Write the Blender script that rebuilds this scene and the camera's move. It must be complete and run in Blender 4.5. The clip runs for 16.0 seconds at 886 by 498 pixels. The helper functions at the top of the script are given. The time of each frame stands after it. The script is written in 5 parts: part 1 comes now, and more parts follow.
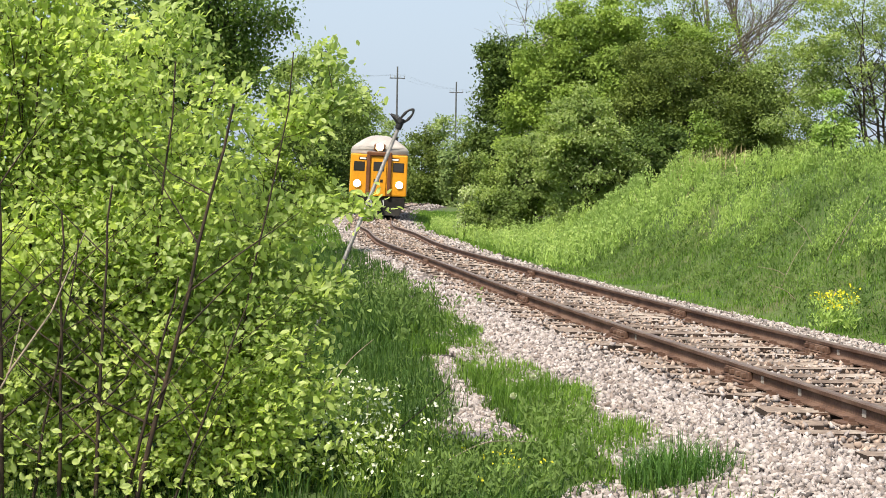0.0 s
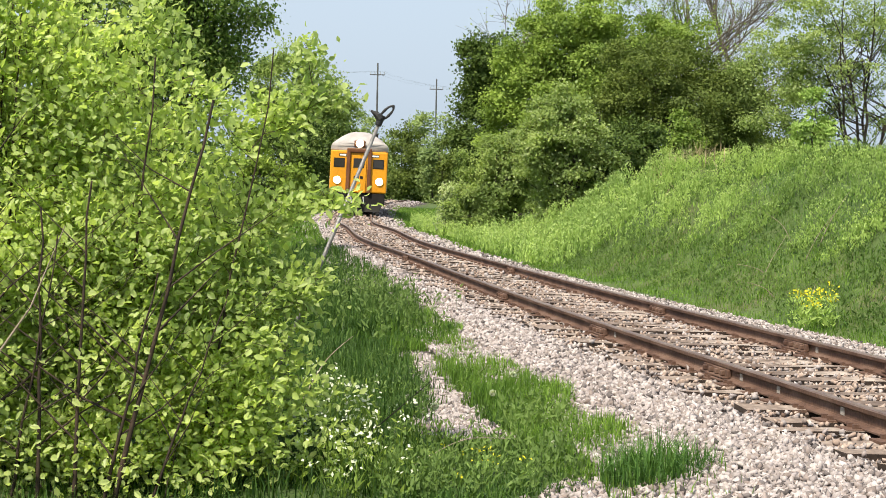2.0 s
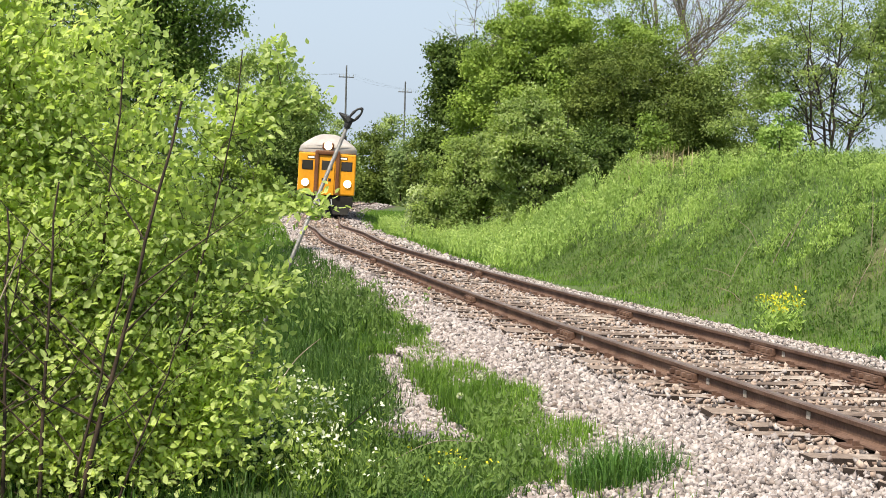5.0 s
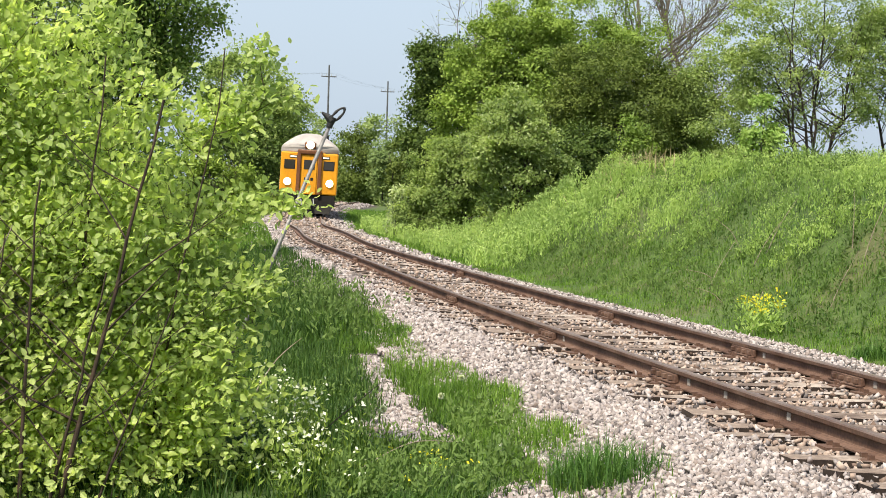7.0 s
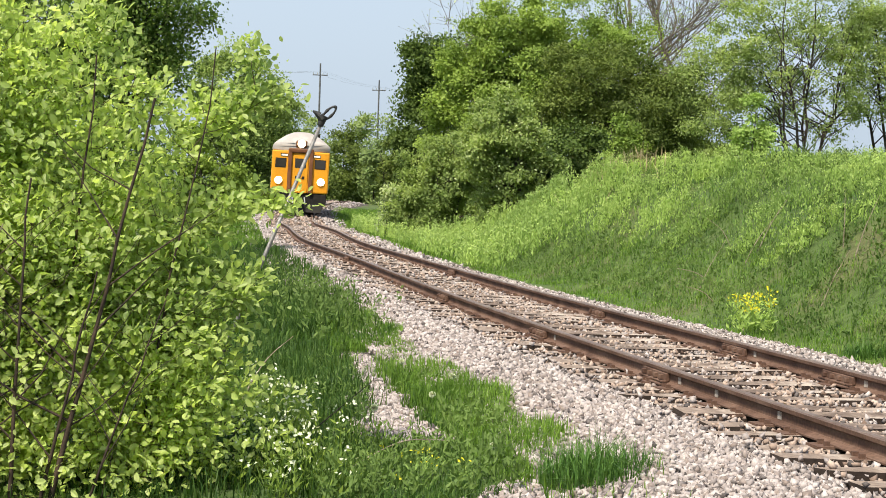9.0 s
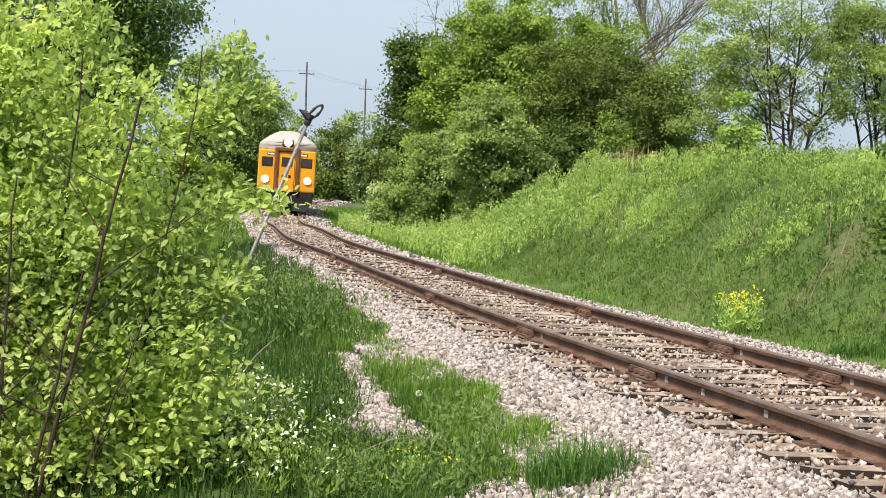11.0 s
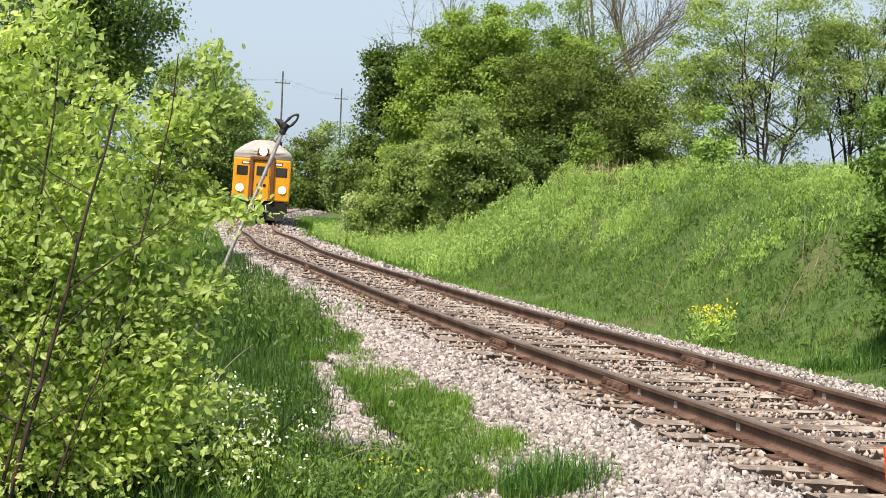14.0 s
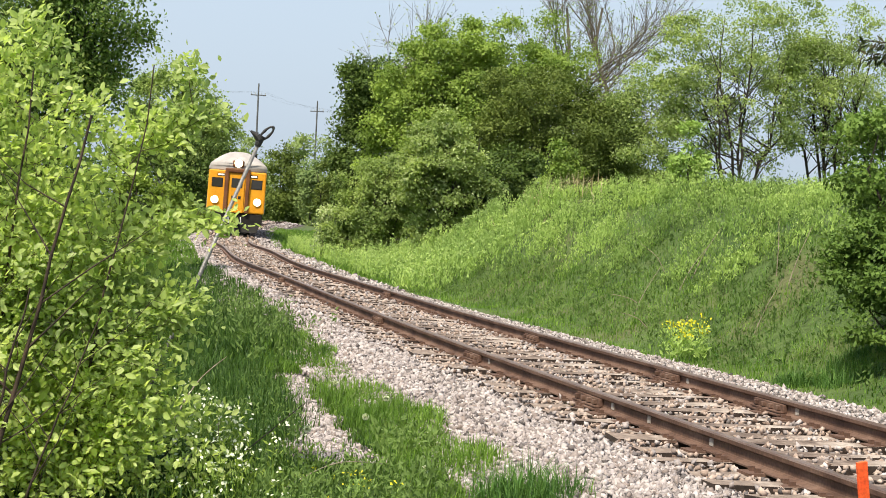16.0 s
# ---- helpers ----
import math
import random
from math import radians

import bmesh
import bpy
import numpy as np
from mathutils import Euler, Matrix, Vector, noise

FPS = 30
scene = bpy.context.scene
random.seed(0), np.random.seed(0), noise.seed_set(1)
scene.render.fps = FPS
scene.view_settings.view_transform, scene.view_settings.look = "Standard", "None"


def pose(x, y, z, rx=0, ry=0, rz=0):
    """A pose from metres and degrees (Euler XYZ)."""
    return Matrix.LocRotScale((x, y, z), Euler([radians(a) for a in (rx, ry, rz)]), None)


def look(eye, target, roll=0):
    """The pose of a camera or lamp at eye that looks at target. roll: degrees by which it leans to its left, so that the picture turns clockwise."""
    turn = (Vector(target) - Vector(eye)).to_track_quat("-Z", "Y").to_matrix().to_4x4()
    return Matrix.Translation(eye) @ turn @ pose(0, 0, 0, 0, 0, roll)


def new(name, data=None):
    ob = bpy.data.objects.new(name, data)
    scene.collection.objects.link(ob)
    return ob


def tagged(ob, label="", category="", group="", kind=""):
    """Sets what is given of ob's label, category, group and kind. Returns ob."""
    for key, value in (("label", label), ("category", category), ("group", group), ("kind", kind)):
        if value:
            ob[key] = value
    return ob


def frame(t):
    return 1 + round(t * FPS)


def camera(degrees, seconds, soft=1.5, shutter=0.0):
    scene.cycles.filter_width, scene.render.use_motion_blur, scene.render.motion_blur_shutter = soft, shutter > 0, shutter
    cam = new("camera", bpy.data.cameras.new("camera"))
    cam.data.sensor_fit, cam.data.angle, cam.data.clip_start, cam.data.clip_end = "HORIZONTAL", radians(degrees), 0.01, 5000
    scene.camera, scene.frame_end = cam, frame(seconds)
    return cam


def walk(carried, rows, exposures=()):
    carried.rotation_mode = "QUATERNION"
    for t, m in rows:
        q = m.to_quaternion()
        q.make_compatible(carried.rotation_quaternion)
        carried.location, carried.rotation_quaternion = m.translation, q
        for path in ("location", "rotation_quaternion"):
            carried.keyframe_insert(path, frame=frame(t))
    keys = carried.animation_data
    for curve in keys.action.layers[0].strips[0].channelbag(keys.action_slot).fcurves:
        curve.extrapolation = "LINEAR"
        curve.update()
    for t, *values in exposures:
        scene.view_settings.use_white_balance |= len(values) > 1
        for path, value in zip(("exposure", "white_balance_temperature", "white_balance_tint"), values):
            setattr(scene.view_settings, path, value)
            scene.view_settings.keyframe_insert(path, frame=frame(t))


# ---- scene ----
# The camera turns on the spot; rows of seconds, yaw, pitch, roll.
EYE = 1.4
cam = camera(25.98, 16.0, soft=0.9)
ROWS = [
    (0, -0.000, -1.971, -0.999),
    (0.5, -0.107, -1.993, -1.038),
    (1, -0.243, -2.016, -1.031),
    (1.5, -0.412, -2.033, -1.140),
    (2, -0.596, -2.055, -1.178),
    (2.5, -0.775, -2.058, -1.229),
    (3, -0.932, -2.058, -1.293),
    (3.5, -1.088, -2.023, -1.340),
    (4, -1.236, -1.986, -1.375),
    (6.5, -1.972, -1.926, -1.726),
    (7, -2.076, -1.932, -1.781),
    (7.5, -2.136, -1.948, -1.834),
    (8, -2.201, -1.958, -1.829),
    (10.5, -2.616, -1.972, -1.807),
    (11, -2.736, -1.988, -1.795),
    (11.5, -2.821, -2.008, -1.840),
    (12, -2.926, -1.989, -1.940),
    (12.5, -3.050, -1.902, -2.020),
    (13, -3.191, -1.815, -2.168),
    (13.5, -3.335, -1.713, -2.264),
    (14, -3.485, -1.644, -2.368),
    (14.5, -3.641, -1.548, -2.506),
    (15, -3.807, -1.435, -2.610),
    (15.5, -4.010, -1.312, -2.701),
    (16, -4.227, -1.210, -2.768),
]
walk(cam, [(t, pose(0, 0, EYE, 90 + pitch, roll, yaw)) for t, yaw, pitch, roll in ROWS], exposures=[(0.0, 0.62), (16.0, 0.59)])

# ---- sky and sun ----
SUN_ELEV, SUN_AZ = radians(57), radians(214)          # azimuth clockwise from +y
world = bpy.data.worlds.new("sky")
scene.world = world
world.use_nodes = True
wn, wl = world.node_tree.nodes, world.node_tree.links
wn.clear()
sky = wn.new("ShaderNodeTexSky")
sky.sky_type, sky.sun_disc = "NISHITA", False
sky.sun_elevation, sky.sun_rotation = SUN_ELEV, SUN_AZ
sky.air_density, sky.dust_density, sky.ozone_density = 1.0, 4.0, 2.0
haze = wn.new("ShaderNodeMix")
haze.data_type = "RGBA"
haze.inputs["Factor"].default_value = 0.72
haze.inputs["B"].default_value = (4.5, 5.35, 6.35, 1)
bg = wn.new("ShaderNodeBackground")
bg.inputs["Strength"].default_value = 0.106
wout = wn.new("ShaderNodeOutputWorld")
wl.new(sky.outputs[0], haze.inputs["A"])
wl.new(haze.outputs["Result"], bg.inputs["Color"])
wl.new(bg.outputs[0], wout.inputs[0])
sun_data = bpy.data.lights.new("sun", "SUN")
sun_data.energy, sun_data.angle, sun_data.color = 5.0, radians(6), (1.0, 0.908, 0.735)
sun = new("sun", sun_data)
sun.matrix_world = look((0, 0, 30), (-math.sin(SUN_AZ) * 30 * math.cos(SUN_ELEV), -math.cos(SUN_AZ) * 30 * math.cos(SUN_ELEV), 30 - 30 * math.sin(SUN_ELEV)))


# ---- materials ----
def base_mat(name, rough=0.8, metal=0.0, spec=0.3):
    m = bpy.data.materials.new(name)
    m.use_nodes = True
    b = m.node_tree.nodes["Principled BSDF"]
    b.inputs["Roughness"].default_value, b.inputs["Metallic"].default_value = rough, metal
    b.inputs["Specular IOR Level"].default_value = spec
    return m, m.node_tree.nodes, m.node_tree.links, b


def noise_mix(nodes, links, scale, cols, detail=5.0, coord="Object", lo=0.35, hi=0.65):
    tc = nodes.new("ShaderNodeTexCoord")
    tx = nodes.new("ShaderNodeTexNoise")
    tx.inputs["Scale"].default_value, tx.inputs["Detail"].default_value = scale, detail
    links.new(tc.outputs[coord], tx.inputs["Vector"])
    rp = nodes.new("ShaderNodeValToRGB")
    n = len(cols)
    rp.color_ramp.elements[0].position, rp.color_ramp.elements[0].color = lo, (*cols[0], 1)
    rp.color_ramp.elements[1].position, rp.color_ramp.elements[1].color = hi, (*cols[-1], 1)
    for i in range(1, n - 1):
        e = rp.color_ramp.elements.new(lo + (hi - lo) * i / (n - 1))
        e.color = (*cols[i], 1)
    links.new(tx.outputs["Fac"], rp.inputs[0])
    return tx, rp


def mixed(nodes, links, a, b, fac, blend="MIX"):
    mx = nodes.new("ShaderNodeMix")
    mx.data_type, mx.blend_type = "RGBA", blend
    for sock, v in (("A", a), ("B", b)):
        if isinstance(v, tuple):
            mx.inputs[sock].default_value = (*v, 1)
        else:
            links.new(v, mx.inputs[sock])
    if isinstance(fac, float):
        mx.inputs["Factor"].default_value = fac
    else:
        links.new(fac, mx.inputs["Factor"])
    return mx.outputs["Result"]


def bump(nodes, links, b, height, strength, dist=0.01):
    bp = nodes.new("ShaderNodeBump")
    bp.inputs["Strength"].default_value, bp.inputs["Distance"].default_value = strength, dist
    links.new(height, bp.inputs["Height"])
    links.new(bp.outputs[0], b.inputs["Normal"])


def surface(name, scale, cols, rough=0.8, metal=0.0, fine=None, bump_s=0.4, bump_d=0.01, spec=0.3, wear=0.8):
    """Two scales of variation and a bump."""
    m, n, l, b = base_mat(name, rough, metal, spec)
    _, r1 = noise_mix(n, l, scale, cols)
    t2, r2 = noise_mix(n, l, fine or scale * 9, [(0.62,) * 3, (1.2,) * 3], lo=0.3, hi=0.7)
    l.new(mixed(n, l, r1.outputs[0], r2.outputs[0], wear, "MULTIPLY"), b.inputs["Base Color"])
    bump(n, l, b, t2.outputs["Fac"], bump_s, bump_d)
    return m


def leafy(name, cols, trans=0.45, rough=0.6, patch=0.6, spec=0.15, calm=1.0):
    """Leaves: colour by island and by broad patches, light passes through them."""
    m, n, l, b = base_mat(name, rough, 0.0, spec)
    middle = np.mean(np.array(cols), axis=0)
    cols = [tuple(float(v) for v in middle + (np.array(c) - middle) * calm) for c in cols]
    geo = n.new("ShaderNodeNewGeometry")
    rp = n.new("ShaderNodeValToRGB")
    rp.color_ramp.elements[0].color, rp.color_ramp.elements[1].color = (*cols[0], 1), (*cols[-1], 1)
    for i in range(1, len(cols) - 1):
        e = rp.color_ramp.elements.new(i / (len(cols) - 1))
        e.color = (*cols[i], 1)
    l.new(geo.outputs["Random Per Island"], rp.inputs[0])
    _, r2 = noise_mix(n, l, patch, [(0.6, 0.66, 0.6), (1.25, 1.2, 1.1)], detail=2.0, lo=0.35, hi=0.65)
    col = mixed(n, l, rp.outputs[0], r2.outputs[0], 0.8, "MULTIPLY")
    l.new(col, b.inputs["Base Color"])
    tr = n.new("ShaderNodeBsdfTranslucent")
    bright = mixed(n, l, col, (1.15, 1.18, 0.72), 1.0, "MULTIPLY")
    l.new(bright, tr.inputs["Color"])
    ms = n.new("ShaderNodeMixShader")
    ms.inputs[0].default_value = trans
    l.new(b.outputs[0], ms.inputs[1])
    l.new(tr.outputs[0], ms.inputs[2])
    l.new(ms.outputs[0], n["Material Output"].inputs["Surface"])
    return m


def rock(name, cols):
    m, n, l, b = base_mat(name, 0.9, 0.0, 0.2)
    geo = n.new("ShaderNodeNewGeometry")
    oi = n.new("ShaderNodeObjectInfo")
    add = n.new("ShaderNodeMath")
    add.operation = "ADD"
    l.new(geo.outputs["Random Per Island"], add.inputs[0])
    l.new(oi.outputs["Random"], add.inputs[1])
    fr = n.new("ShaderNodeMath")
    fr.operation = "FRACT"
    l.new(add.outputs[0], fr.inputs[0])
    rp = n.new("ShaderNodeValToRGB")
    rp.color_ramp.elements[0].color, rp.color_ramp.elements[1].color = (*cols[0], 1), (*cols[-1], 1)
    for i in range(1, len(cols) - 1):
        e = rp.color_ramp.elements.new(i / (len(cols) - 1))
        e.color = (*cols[i], 1)
    l.new(fr.outputs[0], rp.inputs[0])
    t2, r2 = noise_mix(n, l, 45.0, [(0.7,) * 3, (1.15,) * 3], lo=0.3, hi=0.7)
    l.new(mixed(n, l, rp.outputs[0], r2.outputs[0], 0.8, "MULTIPLY"), b.inputs["Base Color"])
    bump(n, l, b, t2.outputs["Fac"], 0.5, 0.006)
    return m


def glow(name, colour, strength):
    m = bpy.data.materials.new(name)
    m.use_nodes = True
    n = m.node_tree.nodes
    n.clear()
    e, o = n.new("ShaderNodeEmission"), n.new("ShaderNodeOutputMaterial")
    e.inputs[0].default_value, e.inputs[1].default_value = (*colour, 1), strength
    m.node_tree.links.new(e.outputs[0], o.inputs[0])
    return m


M_SOIL = surface("soil_and_turf", 0.5, [(0.048, 0.08, 0.02), (0.07, 0.11, 0.026), (0.095, 0.105, 0.04)], 0.95, bump_s=0.7, bump_d=0.05, fine=9.0)
# Bed sheet coloured dark to stand in for shade between the pale stones.
M_BED = surface("gap_shaded_stone_bed", 3.0, [(0.05, 0.042, 0.038), (0.08, 0.069, 0.062), (0.11, 0.097, 0.088)], 0.95, bump_s=1.0, bump_d=0.04, fine=22.0)
M_STONE = rock("pink_grey_limestone", [(0.06, 0.052, 0.052), (0.26, 0.226, 0.22), (0.39, 0.345, 0.336), (0.49, 0.44, 0.432), (0.21, 0.167, 0.15), (0.35, 0.31, 0.308)])
M_STONE_RUST = rock("rust_stained_stone", [(0.12, 0.078, 0.06), (0.31, 0.232, 0.192), (0.45, 0.36, 0.31), (0.34, 0.255, 0.212)])
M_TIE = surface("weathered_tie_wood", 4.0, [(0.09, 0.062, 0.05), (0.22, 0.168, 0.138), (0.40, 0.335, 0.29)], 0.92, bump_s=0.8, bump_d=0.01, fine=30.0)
# Dark creosote sides; the tone also puts the near-face shade into the colour.
M_TIE_SIDE = surface("creosoted_shaded_tie_side", 4.0, [(0.022, 0.015, 0.012), (0.05, 0.034, 0.027)], 0.9, bump_s=0.6, fine=30.0)
M_RUST = surface("rusty_rail_steel", 2.5, [(0.085, 0.046, 0.033), (0.13, 0.074, 0.053), (0.17, 0.105, 0.078)], 0.75, 0.15, bump_s=0.35, bump_d=0.004, fine=40.0)
M_HEAD = surface("worn_rail_head", 2.0, [(0.17, 0.10, 0.07), (0.26, 0.18, 0.14)], 0.42, 0.55, bump_s=0.2, bump_d=0.002, fine=50.0)
M_BARK = surface("dark_bark", 6.0, [(0.022, 0.017, 0.014), (0.05, 0.04, 0.032), (0.085, 0.07, 0.055)], 0.9, bump_s=0.8, bump_d=0.01)
M_BARK_PALE = surface("pale_grey_bark", 5.0, [(0.10, 0.085, 0.065), (0.19, 0.165, 0.13)], 0.9, bump_s=0.6, bump_d=0.02)
M_TWIG = surface("red_brown_twig", 8.0, [(0.025, 0.017, 0.014), (0.065, 0.042, 0.03)], 0.8)
M_DEADTWIG = surface("bleached_dead_twig", 8.0, [(0.22, 0.17, 0.13), (0.38, 0.31, 0.25)], 0.85)
M_LEAF_NEAR = leafy("fresh_spring_leaf", [(0.33, 0.43, 0.13), (0.45, 0.555, 0.185), (0.55, 0.64, 0.27), (0.40, 0.51, 0.165)], 0.58, 0.42, 1.3, 0.35)
M_LEAF_MID = leafy("mid_green_leaf", [(0.13, 0.2, 0.035), (0.21, 0.3, 0.055), (0.29, 0.385, 0.08)], 0.35, 0.5, 0.8, calm=0.5)
M_LEAF_BRIGHT = leafy("bright_green_leaf", [(0.17, 0.255, 0.052), (0.235, 0.33, 0.07), (0.295, 0.4, 0.096)], 0.38, 0.5, 0.7, calm=0.5)
M_LEAF_AIRY = leafy("grey_green_leaf", [(0.20, 0.28, 0.09), (0.28, 0.37, 0.12), (0.38, 0.46, 0.18)], 0.5, 0.45, 0.8, calm=0.5)
M_LEAF_OLIVE = leafy("olive_brown_leaf", [(0.072, 0.105, 0.025), (0.115, 0.16, 0.037), (0.165, 0.215, 0.053)], 0.32, 0.55, 0.7, calm=0.5)
M_LEAF_SHRUB = leafy("deep_green_leaf", [(0.09, 0.16, 0.035), (0.13, 0.215, 0.048), (0.18, 0.275, 0.066)], 0.35, 0.5, 0.8, calm=0.6)
M_LEAF_DARK = leafy("dark_green_leaf", [(0.045, 0.082, 0.018), (0.08, 0.13, 0.028), (0.13, 0.185, 0.045)], 0.25, 0.5, 0.8, calm=0.5)
M_LEAF_PALE = leafy("pale_blossom_and_glint_leaf", [(0.26, 0.34, 0.13), (0.36, 0.44, 0.2), (0.48, 0.54, 0.34)], 0.35, 0.55, 1.2)
# Distance haze is mixed into this leaf colour, paler and greyer.
M_LEAF_FAR = leafy("haze_tinted_distant_leaf", [(0.18, 0.25, 0.09), (0.25, 0.33, 0.125), (0.31, 0.39, 0.16)], 0.3, 0.6, 0.25, calm=0.5)
M_NEEDLE = leafy("brown_green_needle", [(0.035, 0.05, 0.02), (0.06, 0.075, 0.03), (0.10, 0.085, 0.05)], 0.15, 0.6, 2.0)
M_GRASS = leafy("lush_grass", [(0.085, 0.17, 0.026), (0.14, 0.25, 0.04), (0.2, 0.32, 0.065)], 0.4, 0.5, 0.8)
# Verge grass: the bush's shade is put into this darker colour.
M_GRASS_SHADED = leafy("shaded_blue_green_grass", [(0.03, 0.072, 0.016), (0.055, 0.112, 0.024), (0.095, 0.165, 0.036)], 0.35, 0.5, 0.9)
M_GRASS_BLUE = leafy("blue_green_grass", [(0.05, 0.12, 0.03), (0.085, 0.18, 0.042), (0.14, 0.25, 0.065)], 0.35, 0.45, 0.9)
M_WEED = leafy("yellow_green_weed", [(0.26, 0.39, 0.10), (0.35, 0.49, 0.14), (0.43, 0.56, 0.195)], 0.42, 0.55, 0.5, calm=0.5)
M_WEED_TOP = leafy("pale_weed_flower", [(0.33, 0.46, 0.13), (0.41, 0.54, 0.18), (0.48, 0.58, 0.25)], 0.4, 0.6, 0.5, calm=0.5)
M_LEAF_BANK = leafy("bank_herb_leaf", [(0.085, 0.145, 0.04), (0.125, 0.2, 0.055), (0.175, 0.26, 0.08)], 0.38, 0.55, 0.6, calm=0.5)
M_STRAW = leafy("dry_straw", [(0.30, 0.24, 0.15), (0.42, 0.35, 0.23), (0.5, 0.43, 0.3)], 0.25, 0.7, 2.0)
M_WHITE_FLOWER = leafy("white_petal", [(0.62, 0.66, 0.52), (0.8, 0.82, 0.74)], 0.3, 0.6, 3.0)
M_YELLOW_FLOWER = leafy("yellow_petal", [(0.62, 0.55, 0.03), (0.8, 0.72, 0.06)], 0.3, 0.6, 3.0)


# ---- helpers for meshes ----
def mesh_of(name, verts, faces, mats, smooth=False, fmat=None):
    me = bpy.data.meshes.new(name)
    me.from_pydata(verts, [], faces)
    for m in mats:
        me.materials.append(m)
    if fmat is not None:
        me.polygons.foreach_set("material_index", np.asarray(fmat, dtype=np.int32))
    if smooth:
        me.polygons.foreach_set("use_smooth", np.ones(len(me.polygons), dtype=bool))
    me.update()
    return me


def bulk(name, V, pattern, mats, fmat=None, smooth=False):
    """Many alike pieces in one mesh: V has the shape (pieces, vertices, 3)."""
    V = np.asarray(V, dtype=np.float32)
    n, k = V.shape[:2]
    sizes = np.array([len(p) for p in pattern], dtype=np.int32)
    flat = np.concatenate([np.array(p) for p in pattern])
    loops = (flat[None, :] + (np.arange(n) * k)[:, None]).ravel().astype(np.int32)
    totals = np.tile(sizes, n)
    starts = np.concatenate([[0], np.cumsum(totals)[:-1]]).astype(np.int32)
    me = bpy.data.meshes.new(name)
    me.vertices.add(n * k)
    me.vertices.foreach_set("co", V.ravel())
    me.loops.add(len(loops))
    me.loops.foreach_set("vertex_index", loops)
    me.polygons.add(len(starts))
    me.polygons.foreach_set("loop_start", starts)
    for m in mats:
        me.materials.append(m)
    if fmat is not None:
        me.polygons.foreach_set("material_index", np.repeat(np.asarray(fmat, dtype=np.int32), len(pattern)))
    if smooth:
        me.polygons.foreach_set("use_smooth", np.ones(len(starts), dtype=bool))
    me.update(calc_edges=True)
    return me


def child(name, data, parent, label="", kind=""):
    ob = new(name, data)
    ob.parent = parent
    return tagged(ob, label=label, kind=kind)


def thing(name, label, category, at=(0, 0, 0), turn=0.0, group="", kind=""):
    ob = new(name)
    ob.empty_display_size = 0.2
    ob.matrix_basis = pose(*at, 0, 0, turn)
    return tagged(ob, label, category, group, kind)


def part(name, bm, material, parent, label="", smooth=False):
    me = bpy.data.meshes.new(name)
    bm.to_mesh(me)
    bm.free()
    me.materials.append(material)
    if smooth:
        me.polygons.foreach_set("use_smooth", np.ones(len(me.polygons), dtype=bool))
    return child(name, me, parent, label)


def box(bm, c, size, bevel=0.0, m=None):
    r = bmesh.ops.create_cube(bm, size=1.0)
    vs = r["verts"]
    bmesh.ops.scale(bm, vec=size, verts=vs)
    if bevel:
        es = list({e for v in vs for e in v.link_edges})
        g = bmesh.ops.bevel(bm, geom=es, offset=bevel, segments=2, affect="EDGES", profile=0.5)
        vs = list({v for f in g["faces"] for v in f.verts} | {v for v in vs if v.is_valid})
    if m is not None:
        bmesh.ops.transform(bm, matrix=m, verts=vs)
    bmesh.ops.translate(bm, vec=c, verts=vs)
    return vs


def cyl(bm, a, b, r1, r2=None, seg=12, caps=True):
    a, b = Vector(a), Vector(b)
    d = b - a
    m = Matrix.Translation((a + b) / 2) @ d.to_track_quat("Z", "Y").to_matrix().to_4x4()
    bmesh.ops.create_cone(bm, cap_ends=caps, segments=seg, radius1=r1, radius2=r1 if r2 is None else r2, depth=d.length, matrix=m)


def tubes(segs, sides=5):
    """Tapered tubes; rows of a, b, radius a, radius b. Returns the vertices (n, 2 * sides, 3) and the faces of one."""
    A, B = np.array([s[0] for s in segs], float), np.array([s[1] for s in segs], float)
    ra, rb = np.array([s[2] for s in segs], float), np.array([s[3] for s in segs], float)
    D = B - A
    D /= np.linalg.norm(D, axis=1)[:, None] + 1e-9
    U = np.cross(D, np.where(np.abs(D[:, 2:3]) > 0.9, [[1.0, 0, 0]], [[0, 0, 1.0]]))
    U /= np.linalg.norm(U, axis=1)[:, None] + 1e-9
    W = np.cross(D, U)
    ang = np.arange(sides) * 2 * math.pi / sides
    ring = U[:, None] * np.cos(ang)[None, :, None] + W[:, None] * np.sin(ang)[None, :, None]
    V = np.concatenate([A[:, None] + ring * ra[:, None, None], B[:, None] + ring * rb[:, None, None]], axis=1)
    F = [(i, (i + 1) % sides, sides + (i + 1) % sides, sides + i) for i in range(sides)]
    return V, F


def pipe(P, R, sides=6):
    """One connected tube through the points P with the radii R."""
    P = np.array(P, float)
    T = np.gradient(P, axis=0)
    T /= np.linalg.norm(T, axis=1)[:, None]
    ref = np.array([0, 0, 1.0]) if abs(T[:, 2]).mean() < 0.8 else np.array([1.0, 0, 0])
    U = np.cross(T, ref)
    U /= np.linalg.norm(U, axis=1)[:, None]
    W = np.cross(T, U)
    a = np.arange(sides) * 2 * math.pi / sides
    V = (P[:, None] + (U[:, None] * np.cos(a)[None, :, None] + W[:, None] * np.sin(a)[None, :, None]) * np.array(R)[:, None, None]).reshape(-1, 3)
    F = [(r * sides + i, r * sides + (i + 1) % sides, (r + 1) * sides + (i + 1) % sides, (r + 1) * sides + i) for r in range(len(P) - 1) for i in range(sides)]
    return V.tolist(), F


